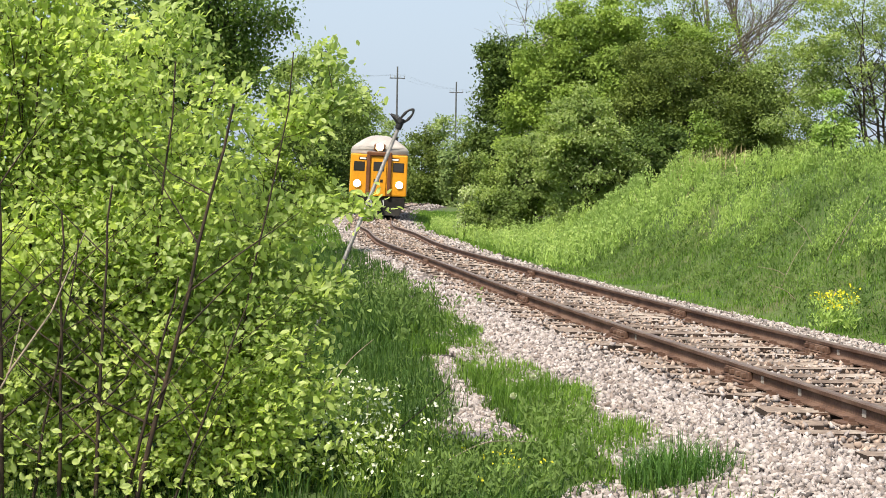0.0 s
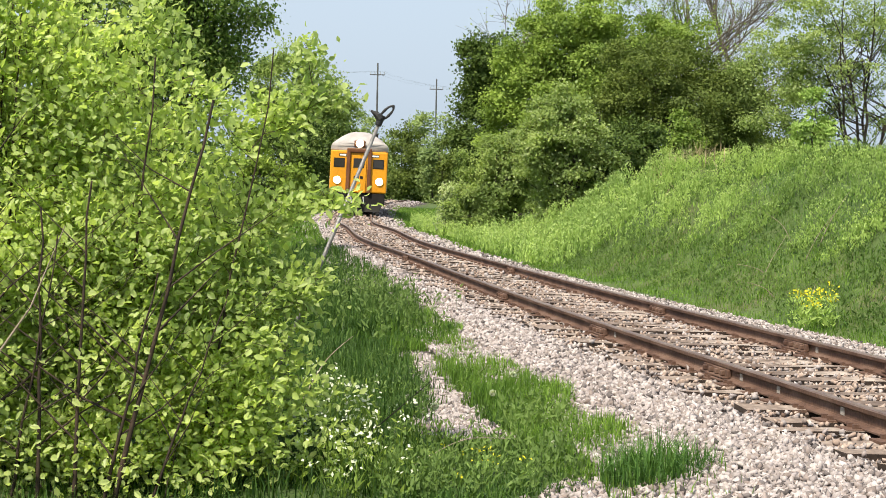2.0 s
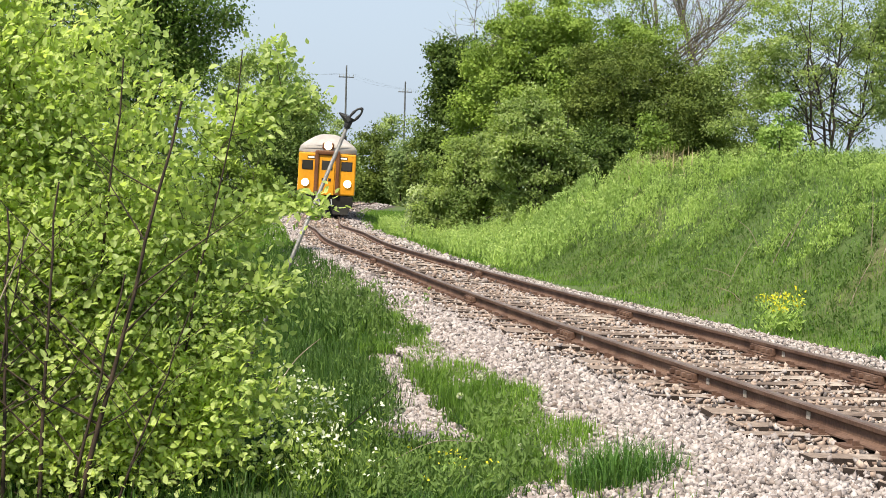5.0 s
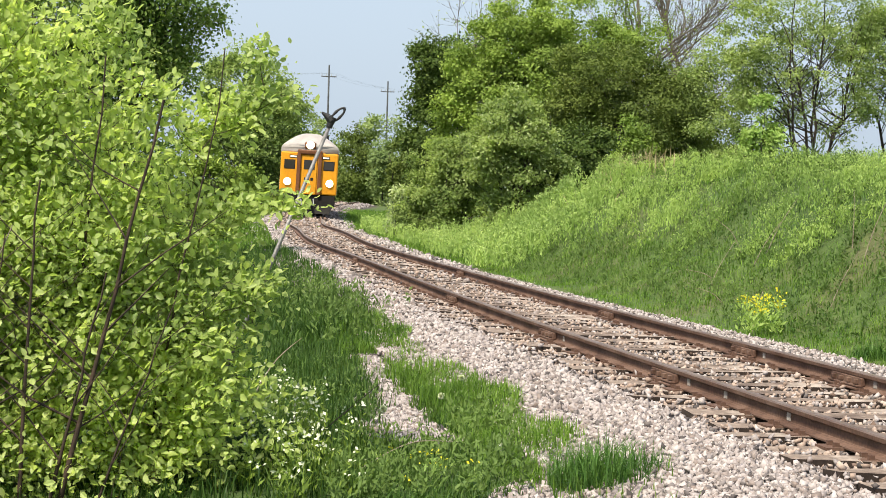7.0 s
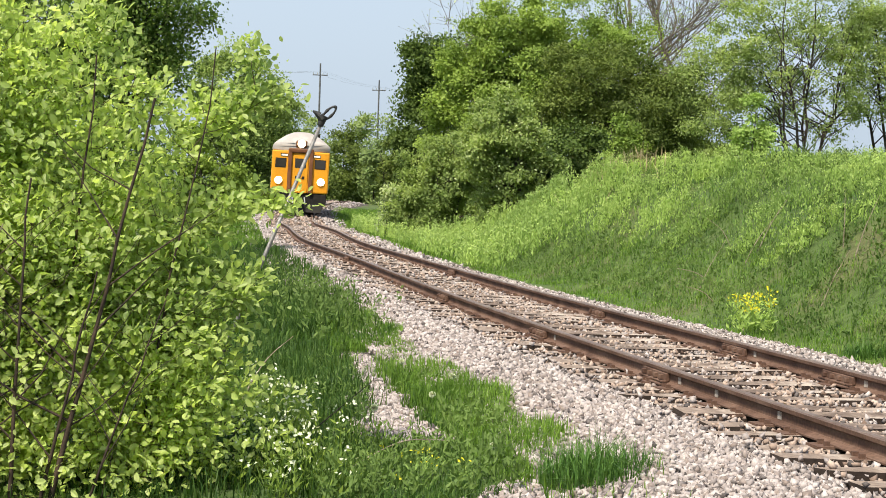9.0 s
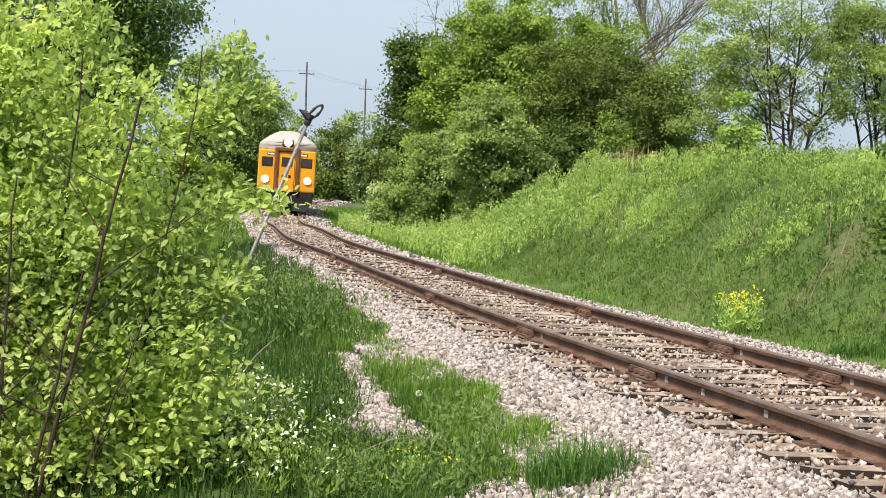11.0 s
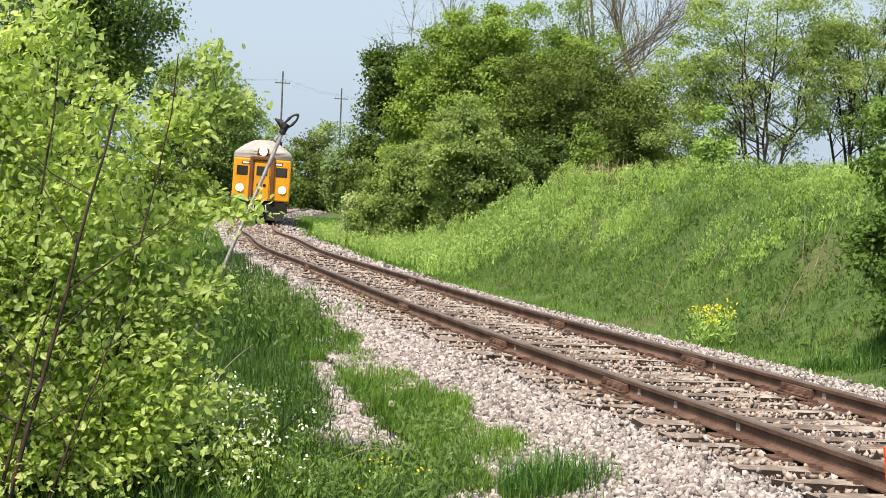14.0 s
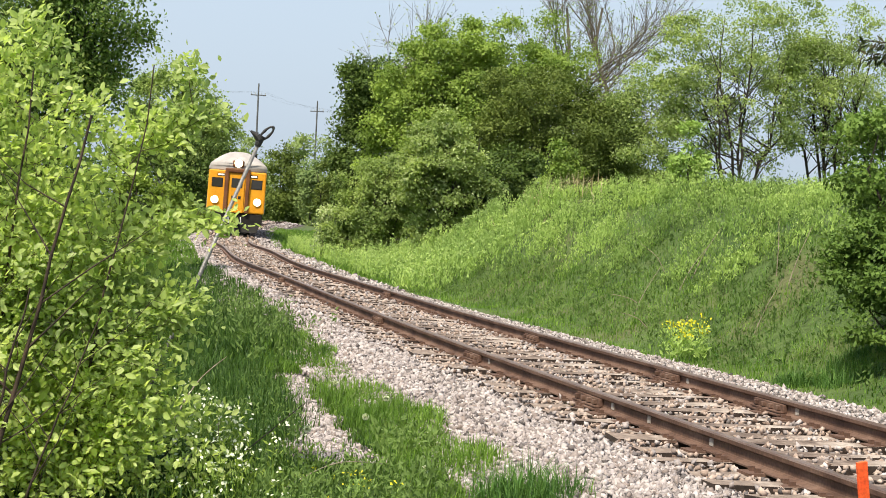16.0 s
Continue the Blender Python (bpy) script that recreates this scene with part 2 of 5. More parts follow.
LEAF_OVAL = ([(0, 0, 0), (0.29, 0.36, 0.08), (0.23, 0.74, 0.06), (0, 1.0, -0.06), (-0.23, 0.74, 0.06), (-0.29, 0.36, 0.08)],
             [(0, 1, 2, 3), (0, 3, 4, 5)])
LEAF_FOLD = ([(0, 0, 0), (0.32, 0.5, 0.1), (0, 1.0, -0.05), (-0.32, 0.5, 0.1)], [(0, 1, 2), (0, 2, 3)])


LEAF_NARROW = ([(0, 0, 0), (0.17, 0.45, 0.06), (0, 1.0, -0.05), (-0.17, 0.45, 0.06)], [(0, 1, 2), (0, 2, 3)])


def leaves(rng, P, D, size, shape=LEAF_FOLD, spread=0.9, jitter=0.35, face=None):
    """Leaves at the points P that grow about the directions D."""
    n = len(P)
    d = D + rng.normal(0, spread, (n, 3))
    d /= np.linalg.norm(d, axis=1)[:, None] + 1e-9
    up = rng.normal(0, 0.5, (n, 3)) + [-0.25, -0.45, 0.8] if face is None else rng.normal(0, 0.3, (n, 3)) + face
    x = np.cross(d, up)
    x /= np.linalg.norm(x, axis=1)[:, None] + 1e-9
    z = np.cross(x, d)
    s = size * (1 + rng.uniform(-jitter, jitter, n))
    L = np.array(shape[0])
    return P[:, None] + s[:, None, None] * (x[:, None] * L[None, :, :1] + d[:, None] * L[None, :, 1:2] + z[:, None] * L[None, :, 2:])


def wave(x, y, seed=0.0):
    """Smooth unevenness between about -1 and 1."""
    return (np.sin(x * 1.3 + y * 0.7 + seed) + np.sin(x * -0.6 + y * 1.7 + seed * 2.3) + np.sin(x * 2.9 - y * 2.1 + seed * 1.7) * 0.6 + np.sin(x * 5.3 + y * 4.1 + seed * 3.1) * 0.35) / 2.95


# ---- the line of the track ----
KNOT = np.array([6.000, 12.000, 18.000, 26.000, 36.000, 48.000, 62.000, 78.000, 96.000, 116.000, 140.000, 165.000])
KX = np.array([4.405, 3.527, 2.679, 1.641, 0.494, -0.743, -1.628, -2.672, -3.306, -3.926, -4.035, -3.032])
KZ = np.array([0.046, 0.041, 0.025, 0.000, -0.028, -0.099, -0.186, -0.357, -0.453, -0.496, -0.484, -0.488])
KC = np.array([0.009, 0.010, 0.012, 0.044, 0.074, 0.061, 0.048, 0.048, 0.047, 0.047, 0.044, 0.037])


def spline(v):
    n, h = len(KNOT), np.diff(KNOT)
    a, b = np.zeros((n, n)), np.zeros(n)
    a[0, 0] = a[-1, -1] = 1
    for i in range(1, n - 1):
        a[i, i - 1], a[i, i], a[i, i + 1] = h[i - 1], 2 * (h[i - 1] + h[i]), h[i]
        b[i] = 3 * ((v[i + 1] - v[i]) / h[i] - (v[i] - v[i - 1]) / h[i - 1])
    c = np.linalg.solve(a, b)
    slope = (v[1:] - v[:-1]) / h - h * (2 * c[:-1] + c[1:]) / 3
    cube = (c[1:] - c[:-1]) / (3 * h)
    last = slope[-1] + 2 * c[-2] * h[-1] + 3 * cube[-1] * h[-1] ** 2

    def at(y):
        y = np.asarray(y, float)
        q = np.clip(y, KNOT[0], KNOT[-1])
        i = np.clip(np.searchsorted(KNOT, q) - 1, 0, n - 2)
        d = q - KNOT[i]
        return v[i] + slope[i] * d + c[i] * d * d + cube[i] * d ** 3 + np.minimum(y - KNOT[0], 0) * slope[0] + np.clip(y - KNOT[-1], 0, 60) * last
    return at


track_x, track_z, track_cant = spline(KX), spline(KZ), spline(KC)
TRACK_END = 185.0


def smooth(a, b, v):
    t = np.clip((v - a) / (b - a), 0, 1)
    return t * t * (3 - 2 * t)


def ground_z(x, y):
    """Height of the earth: a shallow bed under the track, a verge, and the bank on its far side."""
    x, y = np.asarray(x, float), np.asarray(y, float)
    u = x - track_x(y)
    tz = track_z(np.clip(y, 6, 190))
    z = tz - 0.40 - 0.10 * smooth(-2.3, -5.0, u) - 0.04 * smooth(2.2, 3.2, u)
    bank = 2.15 * smooth(2.9, 7.6, u) * smooth(71, 45, y) + 0.4 * smooth(4, 14, u) * smooth(140, 90, y)
    z = z + bank
    rough = 0.05 * wave(x * 1.1, y * 0.9) * smooth(2.1, 3.0, np.abs(u)) + 0.30 * wave(x * 0.7, y * 0.4, 2.0) * smooth(4.0, 7.0, u) * smooth(95, 50, y)
    return z + rough


def bed_z(u, y):
    """Top of the ballast at the offset u from the middle of the track."""
    u = np.asarray(u, float)
    shoulder = smooth(1.12, 1.38, np.abs(u))
    return track_z(y) - track_cant(y) * u / 1.51 - 0.188 + 0.025 * shoulder - 0.05 * smooth(1.3, 1.8, np.abs(u)) - 0.17 * smooth(1.6, 2.5, -u) - 0.13 * smooth(1.7, 2.9, u)


def on_track(u, y):
    """World place at the offset u, square to the track."""
    y = np.asarray(y, float)
    dx = (track_x(y + 0.25) - track_x(y - 0.25)) / 0.5
    k = 1 / np.sqrt(1 + dx * dx)
    return track_x(y) + u * k, y - u * dx * k


# ---- ground and ballast bed ----
def sheet(name, us, ys, fn, mat):
    U, Y = np.meshgrid(us, ys)
    X = U + track_x(Y)
    V = np.stack([X, Y, fn(X, Y, U)], axis=2).reshape(-1, 3)
    w, h = len(us), len(ys)
    i = (np.arange(h - 1)[:, None] * w + np.arange(w - 1)[None]).ravel()
    F = np.stack([i, i + 1, i + w + 1, i + w], axis=1)
    return new(name, mesh_of(name, V.tolist(), F.tolist(), [mat], True))


us = np.concatenate([-np.geomspace(12, 1500, 22)[::-1], np.linspace(-11, 16, 109), np.geomspace(17, 1500, 24)])
ys = np.concatenate([-np.geomspace(3, 600, 14)[::-1], np.arange(0, 90, 0.5), np.arange(90, 200, 1.5), np.geomspace(205, 2500, 22)])
ground = tagged(sheet("ground", us, ys, lambda x, y, u: ground_z(x, y), M_SOIL), "uneven earth and turf beside the railway track", "ground", kind="structure")
bed_y = np.concatenate([np.arange(-10, 60, 0.4), np.arange(60, TRACK_END, 1.5)])
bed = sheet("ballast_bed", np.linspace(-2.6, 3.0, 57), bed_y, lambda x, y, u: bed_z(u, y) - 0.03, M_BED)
tagged(bed, "crushed-stone ballast bed under the railway track, darkened as gap shade", "ballast", kind="structure")


# ---- rails, ties and fastenings ----
RAIL_PROFILE = [(-0.064, -0.132), (0.064, -0.132), (0.064, -0.122), (0.016, -0.110), (0.008, -0.100), (0.008, -0.046), (0.031, -0.034), (0.033, -0.009), (0.026, 0.0), (-0.026, 0.0), (-0.033, -0.009), (-0.031, -0.034), (-0.008, -0.046), (-0.008, -0.100), (-0.016, -0.110), (-0.064, -0.122)]


def sweep(u0, ys_, profile):
    """A profile carried along the track at the offset u0."""
    V = []
    for y in ys_:
        c = track_cant(y)
        for pu, pz in profile:
            X, Y = on_track(u0 + pu, y)
            V.append((float(X), float(Y), float(track_z(y) - c * (u0 + pu) / 1.51 + pz)))
    k = len(profile)
    F = [(r * k + i, r * k + (i + 1) % k, (r + 1) * k + (i + 1) % k, (r + 1) * k + i) for r in range(len(ys_) - 1) for i in range(k)]
    F.append(tuple(range(k))[::-1])
    F.append(tuple((len(ys_) - 1) * k + i for i in range(k)))
    return V, F


track = thing("railway_track", "rusty steel railway track on weathered wooden ties", "railway track")
GAUGE = 0.755
RAIL_Y = np.concatenate([np.arange(-9.6, 70, 0.8), np.arange(70, TRACK_END, 2.0)])
for side in (-1, 1):
    V, F = sweep(side * GAUGE, RAIL_Y, RAIL_PROFILE)
    k = len(RAIL_PROFILE)
    fm = [1 if i in (7, 8, 9) else 0 for _ in range(len(RAIL_Y) - 1) for i in range(k)] + [0, 0]
    child("rail", mesh_of("rail", V, F, [M_RUST, M_HEAD], False, fm), track, "rusty brown steel rail with a worn head")


def track_frame(u, y, dz=0.0):
    X, Y = on_track(u, y)
    dx = float((track_x(y + 0.25) - track_x(y - 0.25)) / 0.5)
    c = float(track_cant(y))
    z = float(track_z(y)) - c * u / 1.51 + dz
    return Matrix.Translation((float(X), float(Y), z)) @ Matrix.Rotation(-math.atan(dx), 4, "Z") @ Matrix.Rotation(math.atan(c / 1.51), 4, "Y")


def rough_box(rng, size, amount):
    bm = bmesh.new()
    box(bm, (0, 0, 0), size)
    bmesh.ops.subdivide_edges(bm, edges=[e for e in bm.edges if abs((e.verts[0].co - e.verts[1].co).x) > size[0] * 0.9], cuts=4)
    for v in bm.verts:
        v.co += Vector((rng.normal(0, amount * 1.6), rng.normal(0, amount), rng.normal(0, amount * 0.7)))
    return bm


rng = np.random.default_rng(4)
tie_meshes = []
for i in range(7):
    bm = rough_box(rng, (2.6, 0.22, 0.17), 0.009)
    me = bpy.data.meshes.new("tie")
    bm.to_mesh(me)
    bm.free()
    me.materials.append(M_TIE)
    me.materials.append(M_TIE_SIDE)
    # Upward faces are weathered wood; the rest take the shade-toned side colour.
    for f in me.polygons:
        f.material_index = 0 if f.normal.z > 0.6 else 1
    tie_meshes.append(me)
TIE_Y = []
y = -9.5
while y < 150:
    TIE_Y.append(y)
    y += 0.52 + rng.normal(0, 0.025)
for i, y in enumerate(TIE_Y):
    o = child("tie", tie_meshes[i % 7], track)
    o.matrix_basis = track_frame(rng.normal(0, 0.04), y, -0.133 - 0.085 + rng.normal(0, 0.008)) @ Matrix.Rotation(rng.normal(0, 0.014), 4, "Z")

bm = bmesh.new()
box(bm, (0, 0, 0), (0.34, 0.19, 0.016))
for sx in (-0.095, 0.095):
    for sy in (-0.05, 0.05):
        box(bm, (sx, sy * (1 if sx > 0 else -1), 0.02), (0.035, 0.028, 0.03))
plate_mesh = bpy.data.meshes.new("tie_plate")
bm.to_mesh(plate_mesh)
bm.free()
plate_mesh.materials.append(M_RUST)
for y in TIE_Y:
    if 6 < y < 62:
        for side in (-1, 1):
            child("tie_plate", plate_mesh, track).matrix_basis = track_frame(side * GAUGE, y, -0.137)
bm = bmesh.new()
for sx in (-1, 1):
    box(bm, (sx * 0.028, 0, -0.073), (0.034, 0.62, 0.064), 0.005)
    box(bm, (sx * 0.052, 0, -0.104), (0.05, 0.62, 0.014), 0.004)
for k in range(4):
    for sx in (-0.058, 0.058):
        box(bm, (sx, -0.23 + k * 0.153, -0.073), (0.034, 0.04, 0.04), 0.006)
box(bm, (0, 0, -0.124), (0.2, 0.66, 0.016), 0.004)
joint_mesh = bpy.data.meshes.new("joint_bar")
bm.to_mesh(joint_mesh)
bm.free()
joint_mesh.materials.append(M_RUST)
for side, y in [(-1, 15.0), (-1, 19.0), (-1, 24.5), (1, 17.5), (1, 22.5), (1, 15.0), (1, 33.0), (-1, 36.0)]:
    child("joint_bar", joint_mesh, track, "bolted rusty joint bar").matrix_basis = track_frame(side * GAUGE, y)


# faded paint marks on the webs
M_MARK = surface("faded_pale_paint", 20.0, [(0.30, 0.26, 0.23), (0.42, 0.38, 0.34)], 0.85, wear=0.9)
bm = bmesh.new()
box(bm, (-0.0095, 0, -0.072), (0.003, 0.07, 0.05))
mark_mesh = bpy.data.meshes.new("paint_mark")
bm.to_mesh(mark_mesh)
bm.free()
mark_mesh.materials.append(M_MARK)
for side, y in [(-1, 14.45), (-1, 12.35), (-1, 13.6), (-1, 18.4), (1, 14.5), (1, 17.0)]:
    child("paint_mark", mark_mesh, track, "faded pale paint mark on the rail").matrix_basis = track_frame(side * GAUGE, y)


# ---- ballast stones ----
def stone_verts(rng, n, size):
    c = np.array([(1, 0, 0), (0, 1, 0), (-1, 0, 0), (0, -1, 0), (0, 0, 1), (0, 0, -1)], float) * 0.62
    v = c[None] * (1 + rng.uniform(-0.35, 0.25, (n, 6, 1))) + rng.uniform(-0.2, 0.2, (n, 6, 3))
    v *= rng.uniform(0.65, 1.25, (n, 1, 3)) * size[:, None, None]
    q = rng.normal(0, 1, (n, 4))
    q /= np.linalg.norm(q, axis=1)[:, None]
    w, x, y, z = q.T
    R = np.stack([1 - 2 * (y * y + z * z), 2 * (x * y - w * z), 2 * (x * z + w * y), 2 * (x * y + w * z), 1 - 2 * (x * x + z * z), 2 * (y * z - w * x), 2 * (x * z - w * y), 2 * (y * z + w * x), 1 - 2 * (x * x + y * y)], axis=1).reshape(n, 3, 3)
    return np.einsum("nij,nkj->nki", R, v)


STONE_F = [(0, 1, 4), (1, 2, 4), (2, 3, 4), (3, 0, 4), (1, 0, 5), (2, 1, 5), (3, 2, 5), (0, 3, 5)]


def ballast(name, rng, y0, y1, u0, u1, n, smin, smax, label, lift=0.0, single=0):
    y, u = rng.uniform(y0, y1, n), rng.uniform(u0, u1, n)
    if u1 < 0:
        d = np.min(np.abs(y[:, None] - np.array(TIE_Y)[None]), axis=1)
        keep = (u < -1.38 + 0.14 * rng.uniform(-1, 1, n)) | (d > 0.15) & (u < -1.15)
    elif u0 > 0.9:
        keep = u > 0
    else:
        tie = np.array(TIE_Y)
        d = np.min(np.abs(y[:, None] - tie[None]), axis=1)
        keep = (np.abs(np.abs(u) - GAUGE) > 0.09) & ((d > 0.14) | (rng.uniform(0, 1, n) < 0.035))
        lift = np.where(d > 0.14, 0.036, 0.056)[keep]
    y, u = y[keep], u[keep]
    size = rng.uniform(smin, smax, len(y))
    X, Y = on_track(u, y)
    Z = bed_z(u, y) + size * rng.uniform(-0.4, 0.5, len(y)) + lift
    V = stone_verts(rng, len(y), size) + np.stack([X, Y, Z], axis=1)[:, None]
    rusty = (np.abs(u) < 1.25) & (rng.uniform(0, 1, len(y)) < 0.6)
    tagged(child(name, bulk(name, V[single:], STONE_F, [M_STONE, M_STONE_RUST], rusty[single:]), bed), label, kind="stuff")
    for i in range(single):
        c = V[i].mean(axis=0)
        o = child("stone", mesh_of("stone", (V[i] - c).tolist(), STONE_F, [M_STONE]), bed)
        o.location = c


rng = np.random.default_rng(7)
ballast("ballast_stones", rng, 8.2, 14, -2.45, -1.15, 24000, 0.022, 0.05, "loose pale crushed stones on the shoulder", 0, 300)
ballast("ballast_stones", rng, 14, 24, -2.35, -1.15, 24000, 0.024, 0.054, "loose pale crushed stones on the shoulder")
ballast("ballast_stones", rng, 24, 62, -2.3, -1.15, 14000, 0.045, 0.08, "loose pale crushed stones on the shoulder")
ballast("ballast_stones", rng, 62, 130, -2.4, -1.2, 3500, 0.09, 0.15, "loose pale crushed stones on the shoulder")
ballast("ballast_stones", rng, 8.5, 30, -1.28, 1.28, 20000, 0.026, 0.05, "rust-stained crushed stones between the ties")
ballast("ballast_stones", rng, 30, 75, -1.28, 1.28, 8000, 0.045, 0.075, "rust-stained crushed stones between the ties")
ballast("ballast_stones", rng, 12, 40, 1.15, 2.85, 13000, 0.03, 0.056, "loose pale crushed stones on the far shoulder")
ballast("ballast_stones", rng, 75, 180, -2.3, 2.4, 4500, 0.09, 0.16, "pale crushed stones along the distant track")
ballast("ballast_stones", rng, 40, 110, 1.15, 2.3, 5000, 0.07, 0.12, "loose pale crushed stones on the far shoulder")


# ---- grasses and weeds ----
def blades(rng, P, h, w, lean=0.35):
    """Bent grass blades of three faces at the points P."""
    n = len(P)
    a = rng.uniform(0, 2 * math.pi, n)
    f = np.stack([np.cos(a), np.sin(a), np.zeros(n)], axis=1)
    s = np.stack([-np.sin(a), np.cos(a), np.zeros(n)], axis=1)
    b = np.abs(rng.normal(0, lean, n))[:, None]
    up = np.array([0, 0, 1.0])
    h, w = h[:, None], w[:, None]
    m = P + up * h * 0.55 + f * b * h * 0.25
    t = P + up * h * (1 - 0.3 * np.minimum(b, 1.5)) + f * b * h * 0.9
    return np.stack([P - s * w, P + s * w, m + s * w * 0.8, m - s * w * 0.8, t], axis=1)


BLADE_F = [(0, 1, 2, 3), (3, 2, 4)]


def grass_patch(name, rng, n, y0, y1, u0, u1, hmin, hmax, width, mat, label, keep=None, lean=0.35):
    y, u = rng.uniform(y0, y1, n), rng.uniform(u0, u1, n)
    x = track_x(y) + u
    k = np.ones(n, bool) if keep is None else keep(x, y, u)
    k &= wave(x * 2.3, y * 1.9, 5.0) + rng.uniform(-0.5, 0.9, n) > -0.25
    x, y, u = x[k], y[k], u[k]
    h = rng.uniform(hmin, hmax, len(x)) * (0.75 + 0.35 * wave(x * 1.7, y * 1.5, 9.0))
    z = np.maximum(ground_z(x, y), np.where(np.abs(u) < 2.6, bed_z(u, y) - 0.02, -9)) - 0.01
    V = blades(rng, np.stack([x, y, z], axis=1), h, np.full(len(x), width) * rng.uniform(0.6, 1.3, len(x)), lean)
    ob = new(name, bulk(name, V, BLADE_F, [mat]))
    return tagged(ob, label, "grass", kind="stuff")


def stalks(name, rng, P, h, mat, label, leaf=0.05, per=9, top=None, rise=0.0, face=None):
    """Upright leafy weeds: leaves all the way up a thin stem, with paler tops."""
    n = len(P)
    k = np.repeat(np.arange(n), per)
    f = rng.uniform(0.12, 1.0, len(k))
    a = rng.uniform(0, 2 * math.pi, len(k))
    D = np.stack([np.cos(a) * 0.8, np.sin(a) * 0.8, rng.uniform(0.0, 1.8, len(k)) + rise], axis=1)
    Q = P[k] + np.stack([rng.normal(0, 0.03, len(k)), rng.normal(0, 0.03, len(k)), f * h[k]], axis=1)
    V = leaves(rng, Q, D, 1.0, LEAF_NARROW, 0.3, 0.35, None if face is None else face[k])
    V = Q[:, None] + (V - Q[:, None]) * (leaf * (1.25 - 0.6 * f))[:, None, None]
    S, _ = tubes([(p, p + np.array([rng.normal(0, 0.05), rng.normal(0, 0.05), hh]), 0.006, 0.003) for p, hh in zip(P, h)], 3)
    S4 = S[:, [0, 1, 4, 3]]
    V = np.concatenate([V, S4], axis=0)
    mats, fm = [mat], np.zeros(len(V), int)
    if top is not None:
        k = np.repeat(np.arange(n), 4)
        T = P[k] + np.stack([rng.normal(0, 0.025, len(k)), rng.normal(0, 0.025, len(k)), h[k] * rng.uniform(0.93, 1.04, len(k))], axis=1)
        W = leaves(rng, T, rng.normal(0, 1, (len(k), 3)) + [0, 0, 0.5], leaf * 0.45, LEAF_FOLD, 0.4)
        V, fm, mats = np.concatenate([V, W]), np.concatenate([fm, np.ones(len(W), int)]), [mat, top]
    ob = new(name, bulk(name, V, LEAF_FOLD[1], mats, fm))
    return tagged(ob, label, "weeds", kind="stuff")


def spots(rng, n, y0, y1, u0, u1, keep=None):
    y, u = rng.uniform(y0, y1, n), rng.uniform(u0, u1, n)
    x = track_x(y) + u
    if keep is not None:
        k = keep(x, y, u)
        x, y = x[k], y[k]
    return np.stack([x, y, ground_z(x, y) - 0.01], axis=1)


def in_patch(x, y):
    """The strip of bare gravel that lies in the verge, and the bare toe of the ballast."""
    strip = (np.abs(x - (0.35 - 0.060 * (y - 13.4)) + 0.04 * np.sin(y * 1.9)) < 0.185 - 0.04 * np.cos(y * 1.1) + 0.06 * np.sin(y * 5.3) + 0.07 * np.sin(y * 13.0 + x * 9.0) + 0.06 * np.sin(x * 61.0) * np.sin(y * 43.0)) & (y > 13.0) & (y < 19.6)
    toe = (x > 1.05 + 0.36 * (y - 11.45) + 0.07 * np.sin(y * 9.0) + 0.05 * np.sin(y * 23.0)) & (y < 13.25) & (np.sin(x * 37.0) * np.sin(y * 29.0) < 0.72)
    return strip | toe


rng = np.random.default_rng(11)
EDGE = lambda y: -2.15 + 0.42 * smooth(17, 32, y) + 0.06 * np.sin(y * 1.3) + 0.06 * np.sin(y * 3.1)
grass_patch("verge_grass", rng, 46000, 9.5, 24, -2.75, -1.75, 0.09, 0.24, 0.0042, M_GRASS, "band of fresh grass between the gravel and the ballast", lambda x, y, u: ~in_patch(x, y) & (u < EDGE(y) + 0.1), lean=0.5)
grass_patch("verge_grass", rng, 44000, 9.0, 24, -4.4, -1.6, 0.05, 0.18, 0.0042, M_GRASS_SHADED, "short shade-toned green grass along the ballast edge", lambda x, y, u: ~in_patch(x, y) & (u < EDGE(y)), lean=0.8)
grass_patch("verge_grass", rng, 40000, 11, 30, -5.2, -2.7, 0.14, 0.34, 0.0048, M_GRASS_SHADED, "long shade-toned green grass beside the bush", lambda x, y, u: ~in_patch(x, y) & ~((y < 13.4) & (x > 0.0)), lean=0.7)
grass_patch("verge_grass", rng, 34000, 20, 46, -4.6, -1.5, 0.12, 0.42, 0.007, M_GRASS_SHADED, "long shade-toned green grass along the ballast edge", lambda x, y, u: u < EDGE(y), lean=0.6)
grass_patch("verge_grass", rng, 16000, 44, 80, -5.0, -1.7, 0.14, 0.4, 0.011, M_GRASS, "long green grass along the ballast edge")
grass_patch("verge_grass", rng, 9000, 75, 160, -5.0, -2.2, 0.2, 0.5, 0.018, M_GRASS, "green grass along the distant ballast edge")
grass_patch("verge_grass", rng, 7000, 10.2, 13.4, -7.4, -4.4, 0.06, 0.2, 0.0045, M_GRASS_SHADED, "long grass under the bush", lean=0.7)
grass_patch("bank_foot_grass", rng, 34000, 12, 50, 2.75, 5.0, 0.05, 0.16, 0.0055, M_GRASS, "short bright grass at the foot of the bank", lean=0.8)
grass_patch("bank_foot_grass", rng, 14000, 50, 150, 1.9, 5.0, 0.14, 0.34, 0.014, M_GRASS, "short bright grass at the foot of the bank")
grass_patch("bank_grass", rng, 26000, 16, 62, 3.9, 15, 0.07, 0.26, 0.007, M_GRASS, "rough grass on the bank", lean=1.3)
